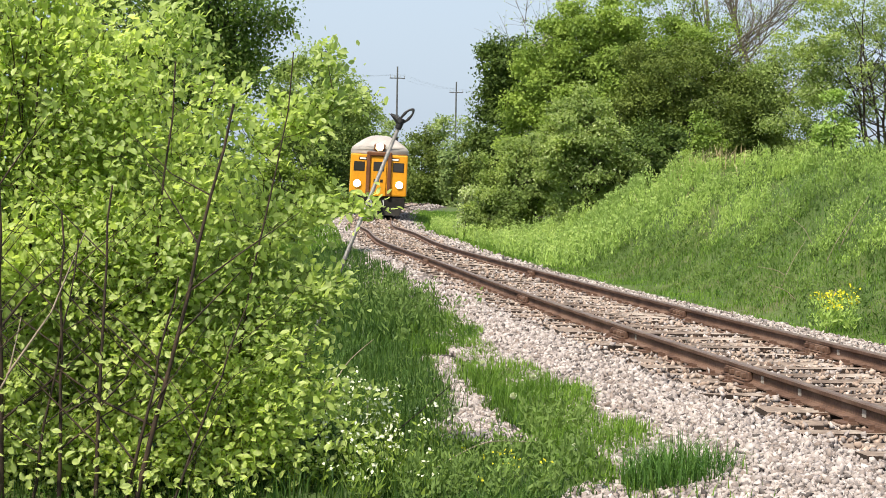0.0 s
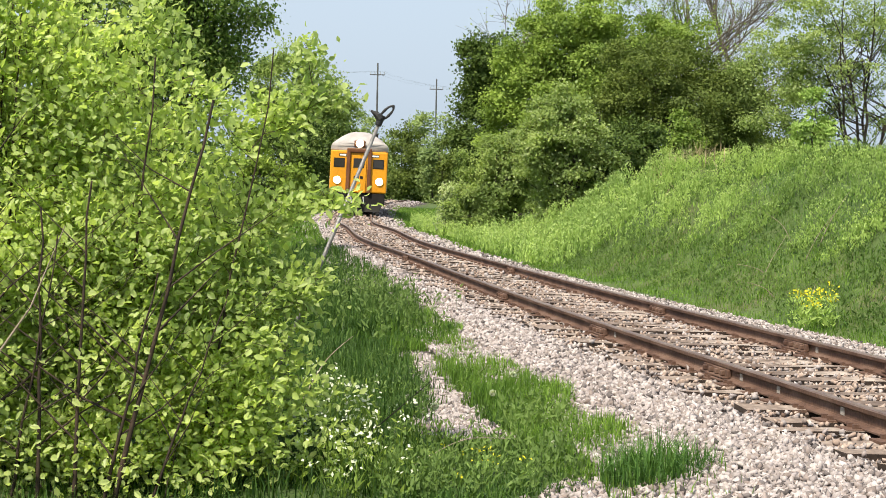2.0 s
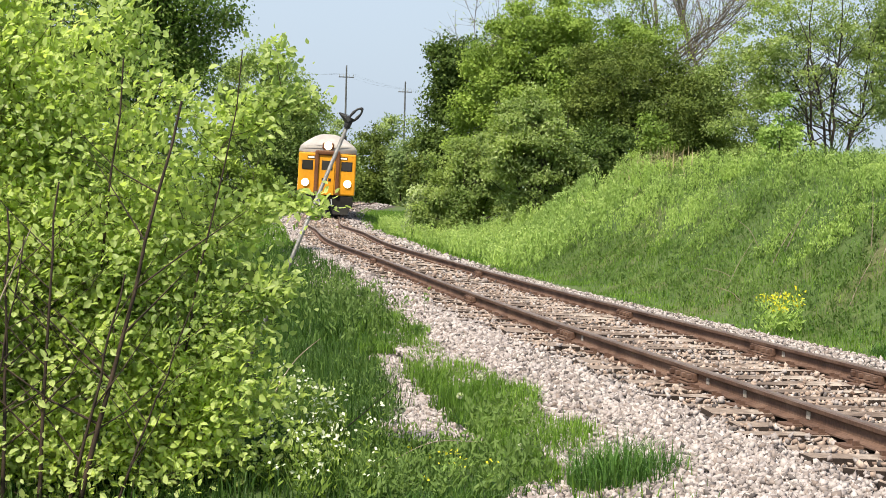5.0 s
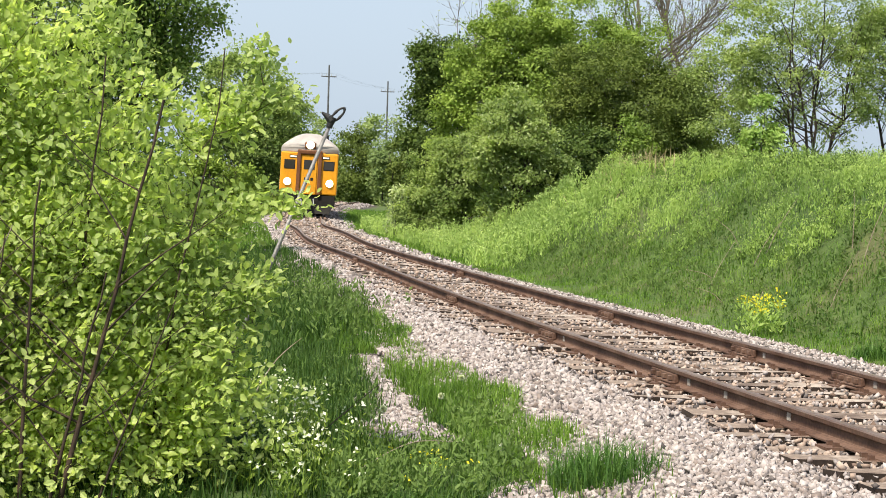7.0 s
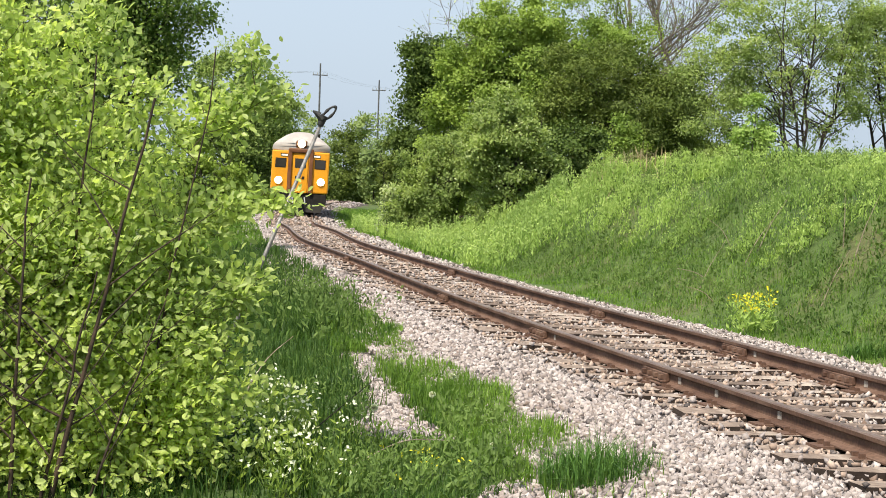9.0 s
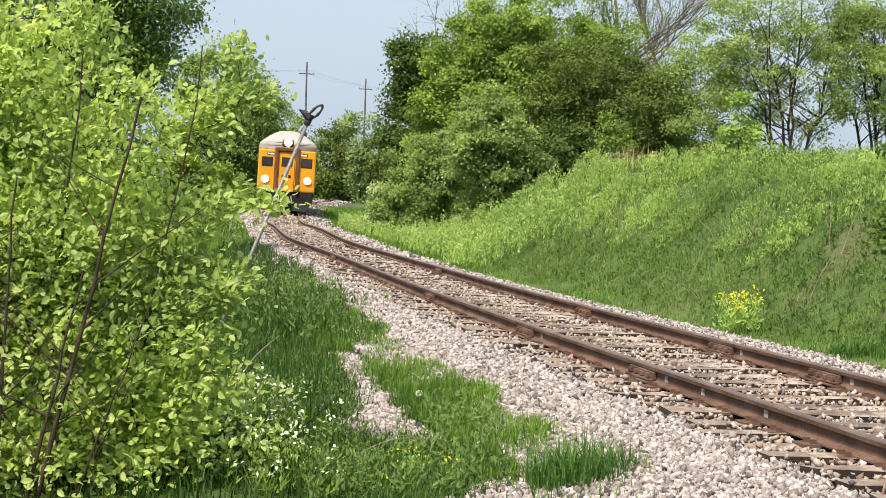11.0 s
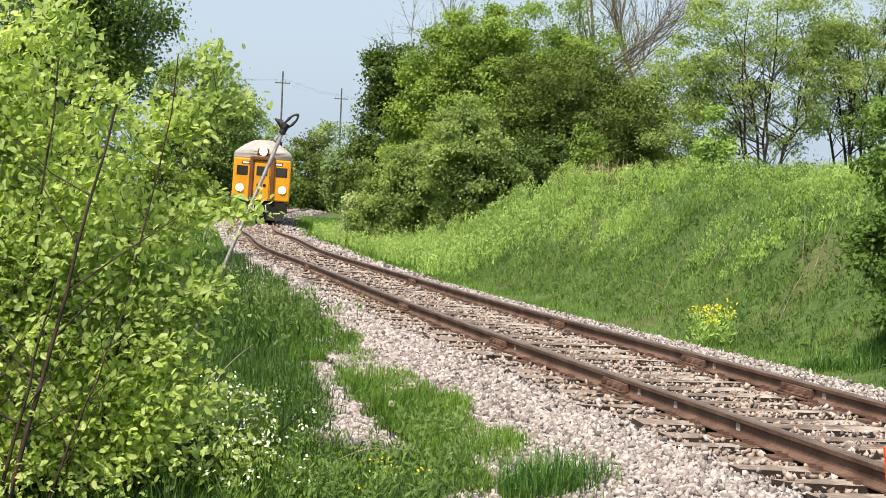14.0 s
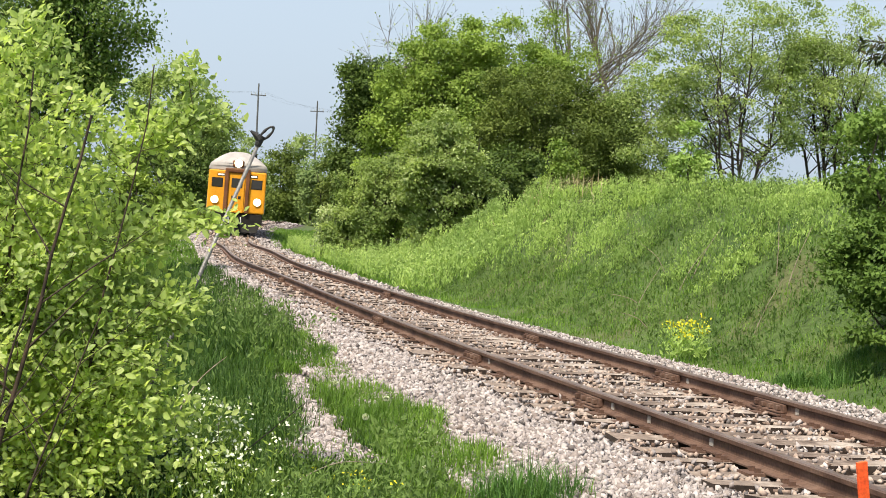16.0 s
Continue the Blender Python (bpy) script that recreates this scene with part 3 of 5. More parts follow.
grass_patch("bank_grass", rng, 16000, 16, 40, 3.4, 9, 0.06, 0.2, 0.006, M_GRASS_BLUE, "rough blue-green grass on the bank", lean=1.4)
C, y = [], 19.0
while y < 66:
    for u in np.arange(4.2, 12.5, 1.15):
        yy, uu = y + rng.uniform(-0.5, 0.5), u + 0.25 * math.sin(y * 1.7) + rng.uniform(-0.4, 0.4)
        if rng.uniform() < 0.82 and uu > 4.5 + 0.9 * float(smooth(38, 24, yy)):
            C.append((float(track_x(yy)) + uu, yy, 0.0))
    y += 1.25
C = np.array(C)
MR, MH = rng.uniform(0.32, 0.6, len(C)), rng.uniform(0.35, 0.9, len(C))
k = np.repeat(np.arange(len(C)), 56)
q, a = np.sqrt(rng.uniform(0, 1, len(k))), rng.uniform(0, 2 * math.pi, len(k))
P = C[k] + np.stack([q * np.cos(a) * MR[k] * 1.35, q * np.sin(a) * MR[k] * 0.8, np.zeros(len(k))], axis=1)
P[:, 2] = ground_z(P[:, 0], P[:, 1]) - 0.01
MH *= 1.0 - 0.4 * smooth(6.5, 8.5, C[:, 0] - track_x(C[:, 1]))
stalks("bank_weeds", rng, P, MH[k] * (1.0 - 0.7 * q * q) * rng.uniform(0.88, 1.08, len(k)), M_WEED, "mounds of tall yellow-green flowering weeds on the bank", 0.07, 12, M_WEED_TOP, 1.2, np.stack([1.6 * q * np.cos(a), 1.6 * q * np.sin(a), 0.9 - 0.6 * q], axis=1))
P = spots(rng, 4200, 42, 95, 2.6, 6.5, lambda x, y, u: u > 2.6 + 0.5 * np.sin(y * 0.7))
stalks("bank_weeds", rng, P, rng.uniform(0.3, 0.6, len(P)) * (1.1 + 0.5 * wave(P[:, 0] * 1.6, P[:, 1] * 0.7, 4.0)), M_WEED, "tall yellow-green weeds beside the distant track", 0.11, 10, M_WEED_TOP, 1.0)
P = spots(rng, 7500, 17, 58, 3.3, 11.5, lambda x, y, u: wave(x * 1.3, y * 0.45, 8.0) + rng.uniform(-0.2, 0.3, len(x)) > -0.3)
stalks("bank_weeds", rng, P, rng.uniform(0.1, 0.38, len(P)), M_LEAF_BANK, "leafy green weeds low on the bank", 0.075, 9)
# A darker plant for the hollows; its colour also carries their shade.
P = spots(rng, 2200, 20, 60, 4.2, 12.5, lambda x, y, u: wave(x * 1.7, y * 0.6, 13.0) > 0.3)
stalks("bank_weeds", rng, P, rng.uniform(0.3, 0.6, len(P)), M_LEAF_DARK, "dark leafy weeds coloured for shade between the bank's weed mounds", 0.085, 10)
P = spots(rng, 900, 11, 20, -4.2, -2.3, lambda x, y, u: ~in_patch(x, y) & (wave(x * 2.3, y * 1.8, 1.0) > 0.0))
stalks("verge_weeds", rng, P, rng.uniform(0.08, 0.26, len(P)), M_LEAF_BANK, "low leafy weeds among the grass", 0.05, 10)
P = spots(rng, 520, 20, 40, -4.6, -2.0, lambda x, y, u: (u < EDGE(y) - 0.3) & (wave(x * 1.3, y * 0.8, 1.0) > -0.1))
stalks("verge_weeds", rng, P, rng.uniform(0.25, 0.6, len(P)), M_LEAF_BANK, "leafy green weeds in the verge", 0.08, 11)


# ---- trees and shrubs ----
def skeleton(rng, base, top, targets, r0, steps=5, wobble=0.12):
    """A trunk or several stems from the base, limbs that leave it for the targets: segments for tubes()."""
    base, top = np.array(base, float), np.array(top, float)
    segs, knots = [], [base]
    for i in range(1, steps + 1):
        p = base + (top - base) * i / steps + rng.normal(0, wobble, 3) * [1, 1, 0.2]
        segs.append((knots[-1], p, r0 * (1 - 0.8 * (i - 1) / steps), r0 * (1 - 0.8 * i / steps)))
        knots.append(p)
    for t in targets:
        t = np.array(t, float)
        i = int(np.clip((t[2] - base[2]) / max(top[2] - base[2], 0.1) * steps * 0.62, 0, steps - 1))
        f = rng.uniform(0, 1)
        a = knots[i] * (1 - f) + knots[i + 1] * f
        r = r0 * (1 - 0.8 * (i + f) / steps) * 0.5
        m1 = a + (t - a) * 0.35 + rng.normal(0, wobble, 3) + [0, 0, 0.06]
        m2 = a + (t - a) * 0.7 + rng.normal(0, wobble, 3) + [0, 0, 0.04]
        segs += [(a, m1, r, r * 0.7), (m1, m2, r * 0.7, r * 0.42), (m2, t, r * 0.42, r * 0.15)]
    return segs


def lumps(rng, blobs, n, shell=0.55, lobed=True):
    """Clump centres in and near the skin of ellipsoids (cx, cy, cz, rx, ry, rz), gathered into lobes, and their outward ways."""
    B = np.array(blobs)
    w = B[:, 3] * B[:, 4] * B[:, 5]

    def shellpoints(m):
        k = rng.choice(len(blobs), m, p=w / w.sum())
        d = rng.normal(0, 1, (m, 3))
        d /= np.linalg.norm(d, axis=1)[:, None]
        r = rng.uniform(shell ** 3, 1, m) ** (1 / 3)
        return k, d, B[k, :3] + d * r[:, None] * B[k, 3:]
    k, d, P = shellpoints(n)
    if not lobed:
        return P, d
    m = max(n // 16, 4)
    lk, ld, L = shellpoints(m)
    rad = 0.34 * np.min(B[lk, 3:], axis=1) * rng.uniform(0.6, 1.25, m)
    j = rng.integers(0, m, n)
    e = rng.normal(0, 1, (n, 3)) + ld[j] * 0.7 + [0, 0, 0.5]
    e /= np.linalg.norm(e, axis=1)[:, None]
    Q = L[j] + e * (rad[j] * rng.uniform(0.55, 1.0, n))[:, None] * [1.1, 1.1, 0.75]
    inner = rng.uniform(0, 1, n) < 0.22
    return np.where(inner[:, None], P, Q), np.where(inner[:, None], d, e)


def wood(root, name, segs, sides, bark, label=""):
    V, F = pipe([segs[0][0]] + [s[1] for s in segs], [segs[0][2]] + [s[3] for s in segs], sides)
    child(name, mesh_of(name, V, F, [bark], True), root, label)


def tree(name, label, category, at, blobs, leaf_mat, leaf, clumps, per, spread=0.25, trunk_r=0.08, stems=1, bark=None, seed=0, limbs=26, shape=LEAF_FOLD, shell=0.5, group="", pale_leaf=None, pale_leaf_share=0.1, fine=(1.12, 1.25)):
    """A tree or shrub: stem, limbs and a crown of small leaves. The blobs are offsets from its foot."""
    rng = np.random.default_rng(seed)
    bark = bark or M_BARK
    leaf, per = leaf * fine[0], int(per * fine[1])
    root = thing(name, label, category, at, group=group)
    C, D = lumps(rng, blobs, clumps, shell)
    hmax = max(b[2] + b[5] * 0.5 for b in blobs)
    pick = rng.choice(clumps, min(limbs * stems, clumps), replace=False)
    for s in range(stems):
        a = 2 * math.pi * s / max(stems, 1) + rng.uniform(0, 1)
        lean = 0.0 if stems == 1 else 0.28 * hmax * rng.uniform(0.5, 1.2)
        start = np.array([math.cos(a), math.sin(a), 0]) * (0 if stems == 1 else 0.18)
        topp = np.array([math.cos(a) * lean, math.sin(a) * lean, hmax * rng.uniform(0.8, 1.0)])
        sk = skeleton(rng, start - [0, 0, 0.15], topp, C[pick[s::stems]], trunk_r, 6, 0.05 * hmax * 0.4)
        wood(root, "trunk" if stems == 1 else "stem", sk[:6], 7, bark)
        for j in range(6, len(sk), 3):
            wood(root, "limb", sk[j:j + 3], 4, bark)
    k = np.repeat(np.arange(clumps), per)
    sp = spread * rng.uniform(0.6, 1.4, clumps)
    P = C[k] + np.clip(rng.normal(0, 0.8, (len(k), 3)), -1.5, 1.5) * sp[k][:, None] * [1, 1, 0.6]
    P[:, 2] = np.maximum(P[:, 2], 0.05)
    V = leaves(rng, P, np.zeros((len(k), 3)) + [0, 0, -0.2], leaf, shape, 0.9, 0.35, D[k] * 0.9 + [0, 0, 0.35])
    mats, fm = [leaf_mat], None
    if pale_leaf is not None:
        mats, fm = [leaf_mat, pale_leaf], (rng.uniform(0, 1, len(V)) < pale_leaf_share).astype(int)
    child("crown", bulk("crown", V, shape[1], mats, fm), root, kind="stuff")
    return root


def foot(x, y):
    return (x, y, float(ground_z(x, y)))


# ---- right side: shrubs and trees behind the bank ----
def blob(dx, dy, dz, rx, ry, rz):
    return (dx, dy, dz, rx, ry, rz)


tree("tree", "tall narrow dark-leaved tree beside the track", "tree", foot(2.55, 78), [blob(0, 0, 4.4, 1.4, 1.3, 3.8), blob(-0.2, 0, 7.0, 1.1, 1.0, 1.7), blob(0.3, 0, 2, 1.5, 1.3, 2.0), blob(0.9, 0.6, 7.2, 1.2, 1.0, 1.5), blob(-0.7, 0, 5.0, 0.7, 0.8, 1.6)], M_LEAF_DARK, 0.12, 1300, 30, 0.26, 0.1, seed=21, shell=0.3)
tree("tree", "broad bright green tree above the bank", "tree", foot(4.9, 70), [blob(-0.3, 0, 4.2, 2.3, 1.8, 3.3), blob(0.9, 0, 6.5, 2.2, 1.6, 1.7), blob(-1.0, 0, 5.8, 1.4, 1.3, 2.0), blob(-1.3, -0.5, 2.0, 1.5, 1.2, 2.0), blob(1.5, 0, 5.0, 1.6, 1.4, 2.2), blob(2.2, 0, 7.4, 1.7, 1.4, 1.6), blob(0.4, 0, 7.7, 1.9, 1.4, 1.3), blob(-1.4, 0, 6.9, 1.1, 1.1, 1.4), blob(3.2, 0.4, 6.6, 1.5, 1.3, 1.5)], M_LEAF_BRIGHT, 0.105, 2400, 30, 0.24, 0.12, seed=22, limbs=40)
tree("tree", "broad olive-green tree above the bank", "tree", foot(8.1, 62), [blob(0.2, 0, 3.0, 2.8, 1.9, 2.6), blob(-0.7, 0.3, 4.4, 1.8, 1.5, 1.6), blob(1.3, 0, 3.6, 1.6, 1.4, 1.8), blob(-1.6, 0, 2.4, 1.6, 1.3, 2.2), blob(0.8, -0.4, 0.8, 2.3, 1.2, 1.2), blob(2.3, 0, 3.3, 1.2, 1.2, 1.9)], M_LEAF_OLIVE, 0.085, 2100, 28, 0.22, 0.1, seed=23, limbs=60)
tree("tree", "dark green tree behind the bank", "tree", foot(12.0, 72), [blob(0, 0, 3.2, 2.4, 1.6, 2.9), blob(-1.2, 0, 4.2, 1.6, 1.4, 1.8)], M_LEAF_OLIVE, 0.095, 1000, 32, 0.25, 0.1, seed=34, limbs=30)
tree("shrub", "dense dark green shrub on the bank", "shrub", foot(5.8, 57), [blob(0, 0, 1.3, 1.4, 1.1, 1.6), blob(0.9, 0, 1.0, 1.2, 1, 1.2)], M_LEAF_DARK, 0.085, 700, 32, 0.18, 0.05, 3, seed=24)
tree("shrub", "light green flowering shrub at the foot of the bank", "shrub", foot(4.1, 55), [blob(0, 0, 1.7, 1.2, 1, 1.8), blob(-0.4, 0, 2.6, 0.9, 0.8, 1.2), blob(0.7, 0, 1.4, 0.9, 0.8, 1.2)], M_LEAF_AIRY, 0.08, 950, 32, 0.17, 0.05, 3, seed=25, pale_leaf=M_LEAF_PALE, pale_leaf_share=0.13)
tree("shrub", "mid-green shrub beside the track", "shrub", foot(2.6, 64), [blob(0, 0, 1.7, 1.2, 1, 1.9), blob(-0.6, 0, 1.0, 1.0, 0.9, 1.2), blob(0.5, 0, 2.6, 1.0, 0.8, 1.3)], M_LEAF_AIRY, 0.085, 900, 32, 0.2, 0.05, 3, seed=26)
tree("shrub", "pale blossoming shrub beside the track", "shrub", foot(1.15, 70), [blob(0, 0, 1.0, 0.5, 0.5, 1.1)], M_LEAF_PALE, 0.10, 120, 20, 0.16, 0.03, 2, seed=27)
tree("shrub", "grey-green shrub beside the track", "shrub", foot(1.6, 82), [blob(0, 0, 1.8, 1.1, 1, 2.0), blob(0.6, 0, 3, 1, 1, 1.4)], M_LEAF_OLIVE, 0.12, 360, 22, 0.22, 0.05, 3, seed=28)
tree("sapling", "bright young sapling on top of the bank", "sapling", foot(8.1, 40), [blob(0, 0, 0.65, 0.4, 0.35, 0.55), blob(0.05, 0, 1.15, 0.27, 0.25, 0.42)], M_WEED, 0.07, 190, 16, 0.1, 0.018, 3, seed=29, limbs=6)
tree("sapling", "bright young sapling in front of the dark tree", "sapling", foot(7.15, 52), [blob(0, 0, 1.1, 0.6, 0.5, 0.8), blob(-0.1, 0, 1.9, 0.42, 0.4, 0.5)], M_LEAF_BRIGHT, 0.085, 220, 16, 0.13, 0.02, 2, seed=30)
# Both airy crowns: scattered pale leaves stand in for bright leaf highlights.
tree("tree", "airy many-stemmed tree on top of the bank", "tree", foot(10.3, 45), [blob(0, 0, 3.0, 1.7, 1.4, 1.9), blob(-1.0, 0, 2.3, 1.1, 1.0, 1.5), blob(-1.9, 0, 1.5, 0.9, 0.9, 1.1), blob(-1.3, 0, 3.5, 1.0, 1.0, 1.2), blob(0.4, 0, 3.9, 1.1, 1.0, 1.0), blob(0.9, 0, 1.8, 0.8, 0.8, 1.0), blob(-2.1, 0, 2.5, 0.9, 0.9, 1.3)], M_LEAF_AIRY, 0.06, 1300, 24, 0.15, 0.042, 7, seed=31, limbs=14, shell=0.3, fine=(1.1, 1.15), pale_leaf=M_LEAF_PALE, pale_leaf_share=0.15)
tree("tree", "airy many-stemmed tree on top of the bank", "tree", foot(12.7, 46), [blob(0, 0, 3.0, 1.5, 1.3, 1.9), blob(-0.2, 0, 3.8, 1.0, 1.0, 0.9), blob(0.8, 0, 2.0, 1.0, 1.0, 1.2), blob(-0.5, 0, 2.9, 0.9, 1.0, 1.0)], M_LEAF_AIRY, 0.06, 950, 22, 0.16, 0.042, 7, seed=32, limbs=14, shell=0.3, fine=(1.1, 1.15), pale_leaf=M_LEAF_PALE, pale_leaf_share=0.15)
tree("shrub", "dense leafy shrub at the foot of the bank", "shrub", foot(6.8, 20.6), [blob(0.2, 0, 1.0, 0.95, 0.9, 1.0), blob(-0.1, 0.2, 1.9, 0.75, 0.8, 0.85), blob(-0.3, -0.3, 0.6, 0.75, 0.6, 0.65), blob(-0.25, -0.7, 0.3, 0.8, 0.5, 0.4), blob(0.9, 0.2, 1.7, 0.8, 0.7, 1.0)], M_LEAF_SHRUB, 0.055, 1500, 26, 0.10, 0.04, 4, seed=33)


def bare_tree(label, at, height, spread, seed, limbs, bark, twigs, leaf_mat):
    """A tall tree before its leaves are out: trunk, long limbs, fine twigs with a few buds."""
    rng = np.random.default_rng(seed)
    root = thing("bare_tree", label, "tree", at)
    C, D = lumps(rng, [blob(0, 0, height * 0.68, spread, spread * 0.8, height * 0.36)], limbs, 0.6)
    sk = skeleton(rng, (0, 0, -0.2), (spread * 0.1, 0, height * 0.8), C, 0.26, 6, 0.25)
    wood(root, "trunk", sk[:6], 9, bark)
    segs = sk[6:]
    fine, tips = [], []
    for a, b, ra, rb in segs:
        for _ in range(twigs):
            f = rng.uniform(0.1, 1)
            p = a + (b - a) * f
            d = (b - a) / np.linalg.norm(b - a) + rng.normal(0, 0.6, 3) + [0, 0, 0.45]
            q = p + d * rng.uniform(0.5, 1.2)
            fine.append((p, q, 0.016, 0.007))
            for _ in range(3):
                e = p + (q - p) * rng.uniform(0.3, 1) 
                e2 = e + (d + rng.normal(0, 0.7, 3)) * 0.4
                fine.append((e, e2, 0.009, 0.005))
                tips.append(e2)
    for j in range(0, len(segs), 3):
        wood(root, "limb", segs[j:j + 3], 6, bark)
    V, F = tubes(fine, 3)
    child("twig_growth", bulk("twig_growth", V, F, [bark]), root, kind="stuff")
    T = np.array(tips)
    T = T[rng.uniform(0, 1, len(T)) < 0.85]
    child("bud_growth", bulk("bud_growth", leaves(rng, T, rng.normal(0, 1, T.shape), 0.13), LEAF_FOLD[1], [leaf_mat]), root, kind="stuff")


bare_tree("tall grey tree with nearly bare limbs", foot(12.1, 92), 15.0, 5.0, 41, 17, M_BARK_PALE, 11, M_LEAF_MID)
bare_tree("tall grey tree with nearly bare limbs", foot(14.4, 96), 15.5, 5.2, 42, 16, M_BARK_PALE, 11, M_LEAF_MID)
tree("tree", "tall thin tree with sparse fresh leaves", "tree", foot(9.4, 86), [blob(0, 0, 8.6, 2.6, 2.0, 2.6), blob(-2.0, 0, 7.6, 2.0, 1.6, 2.2), blob(2.2, 0, 8.2, 2.0, 1.6, 2.2)], M_LEAF_MID, 0.10, 420, 16, 0.45, 0.16, bark=M_BARK_PALE, seed=35, limbs=50, shell=0.2)
tree("tree", "tall thin tree with sparse fresh leaves", "tree", foot(5.6, 92), [blob(0, 0, 8.2, 2.6, 2.0, 2.2), blob(-1.4, 0, 7.4, 1.6, 1.6, 1.8)], M_LEAF_PALE, 0.09, 200, 12, 0.5, 0.12, bark=M_BARK_PALE, seed=36, limbs=50, shell=0.2)
bare_tree("slender tree with fine bare twigs", foot(4.9, 98), 12.6, 1.8, 43, 26, M_BARK_PALE, 5, M_LEAF_PALE)


def conifer(at, height, radius, seed):
    rng = np.random.default_rng(seed)
    root = thing("spruce", "drooping brown-green spruce on the bank", "tree", at)
    V, F = tubes([((0, 0, -0.2), (0, 0, height), 0.16, 0.02)], 8)
    child("trunk", bulk("trunk", V, F, [M_BARK], smooth=True), root)
    segs, P, D = [], [], []
    for i in range(70):
        z = height * (0.36 + 0.62 * i / 70)
        r = radius * (1 - (z / height)) ** 0.8 * rng.uniform(0.8, 1.1) + 0.1
        a = rng.uniform(0, 2 * math.pi)
        w = np.array([math.cos(a), math.sin(a), 0])
        p0, p1, p2 = np.array([0, 0, z]), w * r * 0.6 + [0, 0, z - 0.12 * r], w * r + [0, 0, z - 0.10 * r]
        segs += [(p0, p1, 0.025, 0.014), (p1, p2, 0.014, 0.005)]
        n = int(110 * r)
        f = rng.uniform(0.15, 1, n)
        q = np.where(f[:, None] < 0.6, p0 + (p1 - p0) * f[:, None] / 0.6, p1 + (p2 - p1) * (f[:, None] - 0.6) / 0.4)
        P.append(q + rng.normal(0, 0.06, (n, 3)) - [0, 0, 0.05])
        D.append(np.repeat([w * 0.6 + [0, 0, -0.7]], n, axis=0))
    for j in range(0, len(segs), 2):
        wood(root, "limb", segs[j:j + 2], 4, M_BARK)
    P, D = np.concatenate(P), np.concatenate(D)
    child("foliage", bulk("foliage", leaves(rng, P, D, 0.16, ([(0, 0, 0), (0.13, 0.5, 0.03), (0, 1, 0), (-0.13, 0.5, 0.03)], LEAF_FOLD[1]), 0.5), LEAF_FOLD[1], [M_NEEDLE]), root, kind="stuff")


conifer(foot(10.45, 32), 7.5, 2.0, 51)

# ---- left side and distance ----
tree("tree", "tall dark dense tree beyond the bush", "tree", foot(-5.25, 40), [blob(0, 0, 4.0, 1.4, 1.4, 3.0), blob(0.5, 0, 5.6, 1.2, 1.2, 2.0), blob(-0.8, 0, 5.4, 1.4, 1.3, 2.2), blob(-1.6, 0, 3.5, 1.6, 1.3, 3.0)], M_LEAF_SHRUB, 0.075, 2000, 26, 0.3, 0.14, seed=61, limbs=50, pale_leaf=M_LEAF_AIRY, pale_leaf_share=0.2)
for i, (x, y, h) in enumerate(((-4.2, 19, 3.6), (-5.8, 21, 4.4), (-7.2, 24, 5.2), (-3.9, 25.5, 3.0), (-5.6, 29, 4.4))):
    tree("shrub", "leafy green shrub of the hedgerow behind the bush", "shrub", foot(x, y), [blob(0, 0, h * 0.5, 1.0, 0.9, h * 0.5), blob(0.5, 0, h * 0.3, 0.9, 0.8, h * 0.32), blob(-0.6, 0, h * 0.35, 0.9, 0.8, h * 0.36)], (M_LEAF_MID, M_LEAF_BRIGHT, M_LEAF_DARK, M_LEAF_BRIGHT, M_LEAF_MID)[i], 0.07, 620, 22, 0.17, 0.04, 4, seed=110 + i, limbs=8, group="hedgerow", fine=(1, 1))
tree("shrub", "dark green shrub at the edge of the railway", "shrub", foot(-4.6, 58), [blob(0, 0, 1.2, 1.1, 1.0, 1.3), blob(-1.0, 0, 1.8, 1.2, 1, 1.8)], M_LEAF_MID, 0.10, 380, 22, 0.2, 0.05, 3, seed=62)
tree("shrub", "dark green shrub at the edge of the railway", "shrub", foot(-6.4, 82), [blob(0, 0, 1.4, 1.4, 1.0, 1.6), blob(-1.2, 0, 2.2, 1.4, 1, 2.2)], M_LEAF_MID, 0.13, 360, 22, 0.24, 0.05, 3, seed=63)
tree("tree", "dark bushy tree beside the bend of the track", "tree", foot(-7.7, 138), [blob(0, 0, 3.8, 2.2, 2, 3.4), blob(-1.8, 0, 4.0, 2, 2, 3.2)], M_LEAF_DARK, 0.2, 620, 22, 0.42, 0.12, seed=64, pale_leaf=M_LEAF_AIRY, pale_leaf_share=0.15)
tree("tree", "light green tree beside the bend of the track", "tree", foot(-8.6, 152), [blob(0, 0, 7.0, 2.6, 2.2, 5.0), blob(-2.2, 0, 9.0, 2.4, 2, 4.8), blob(2.0, 0, 5.6, 2.0, 2, 4.0)], M_LEAF_AIRY, 0.22, 1200, 22, 0.45, 0.14, seed=65)
tree("shrub", "green shrub beside the bend of the track", "shrub", foot(-7.0, 112), [blob(0, 0, 1.2, 1.4, 1.2, 1.4)], M_LEAF_MID, 0.16, 200, 22, 0.26, 0.05, 2, seed=66)
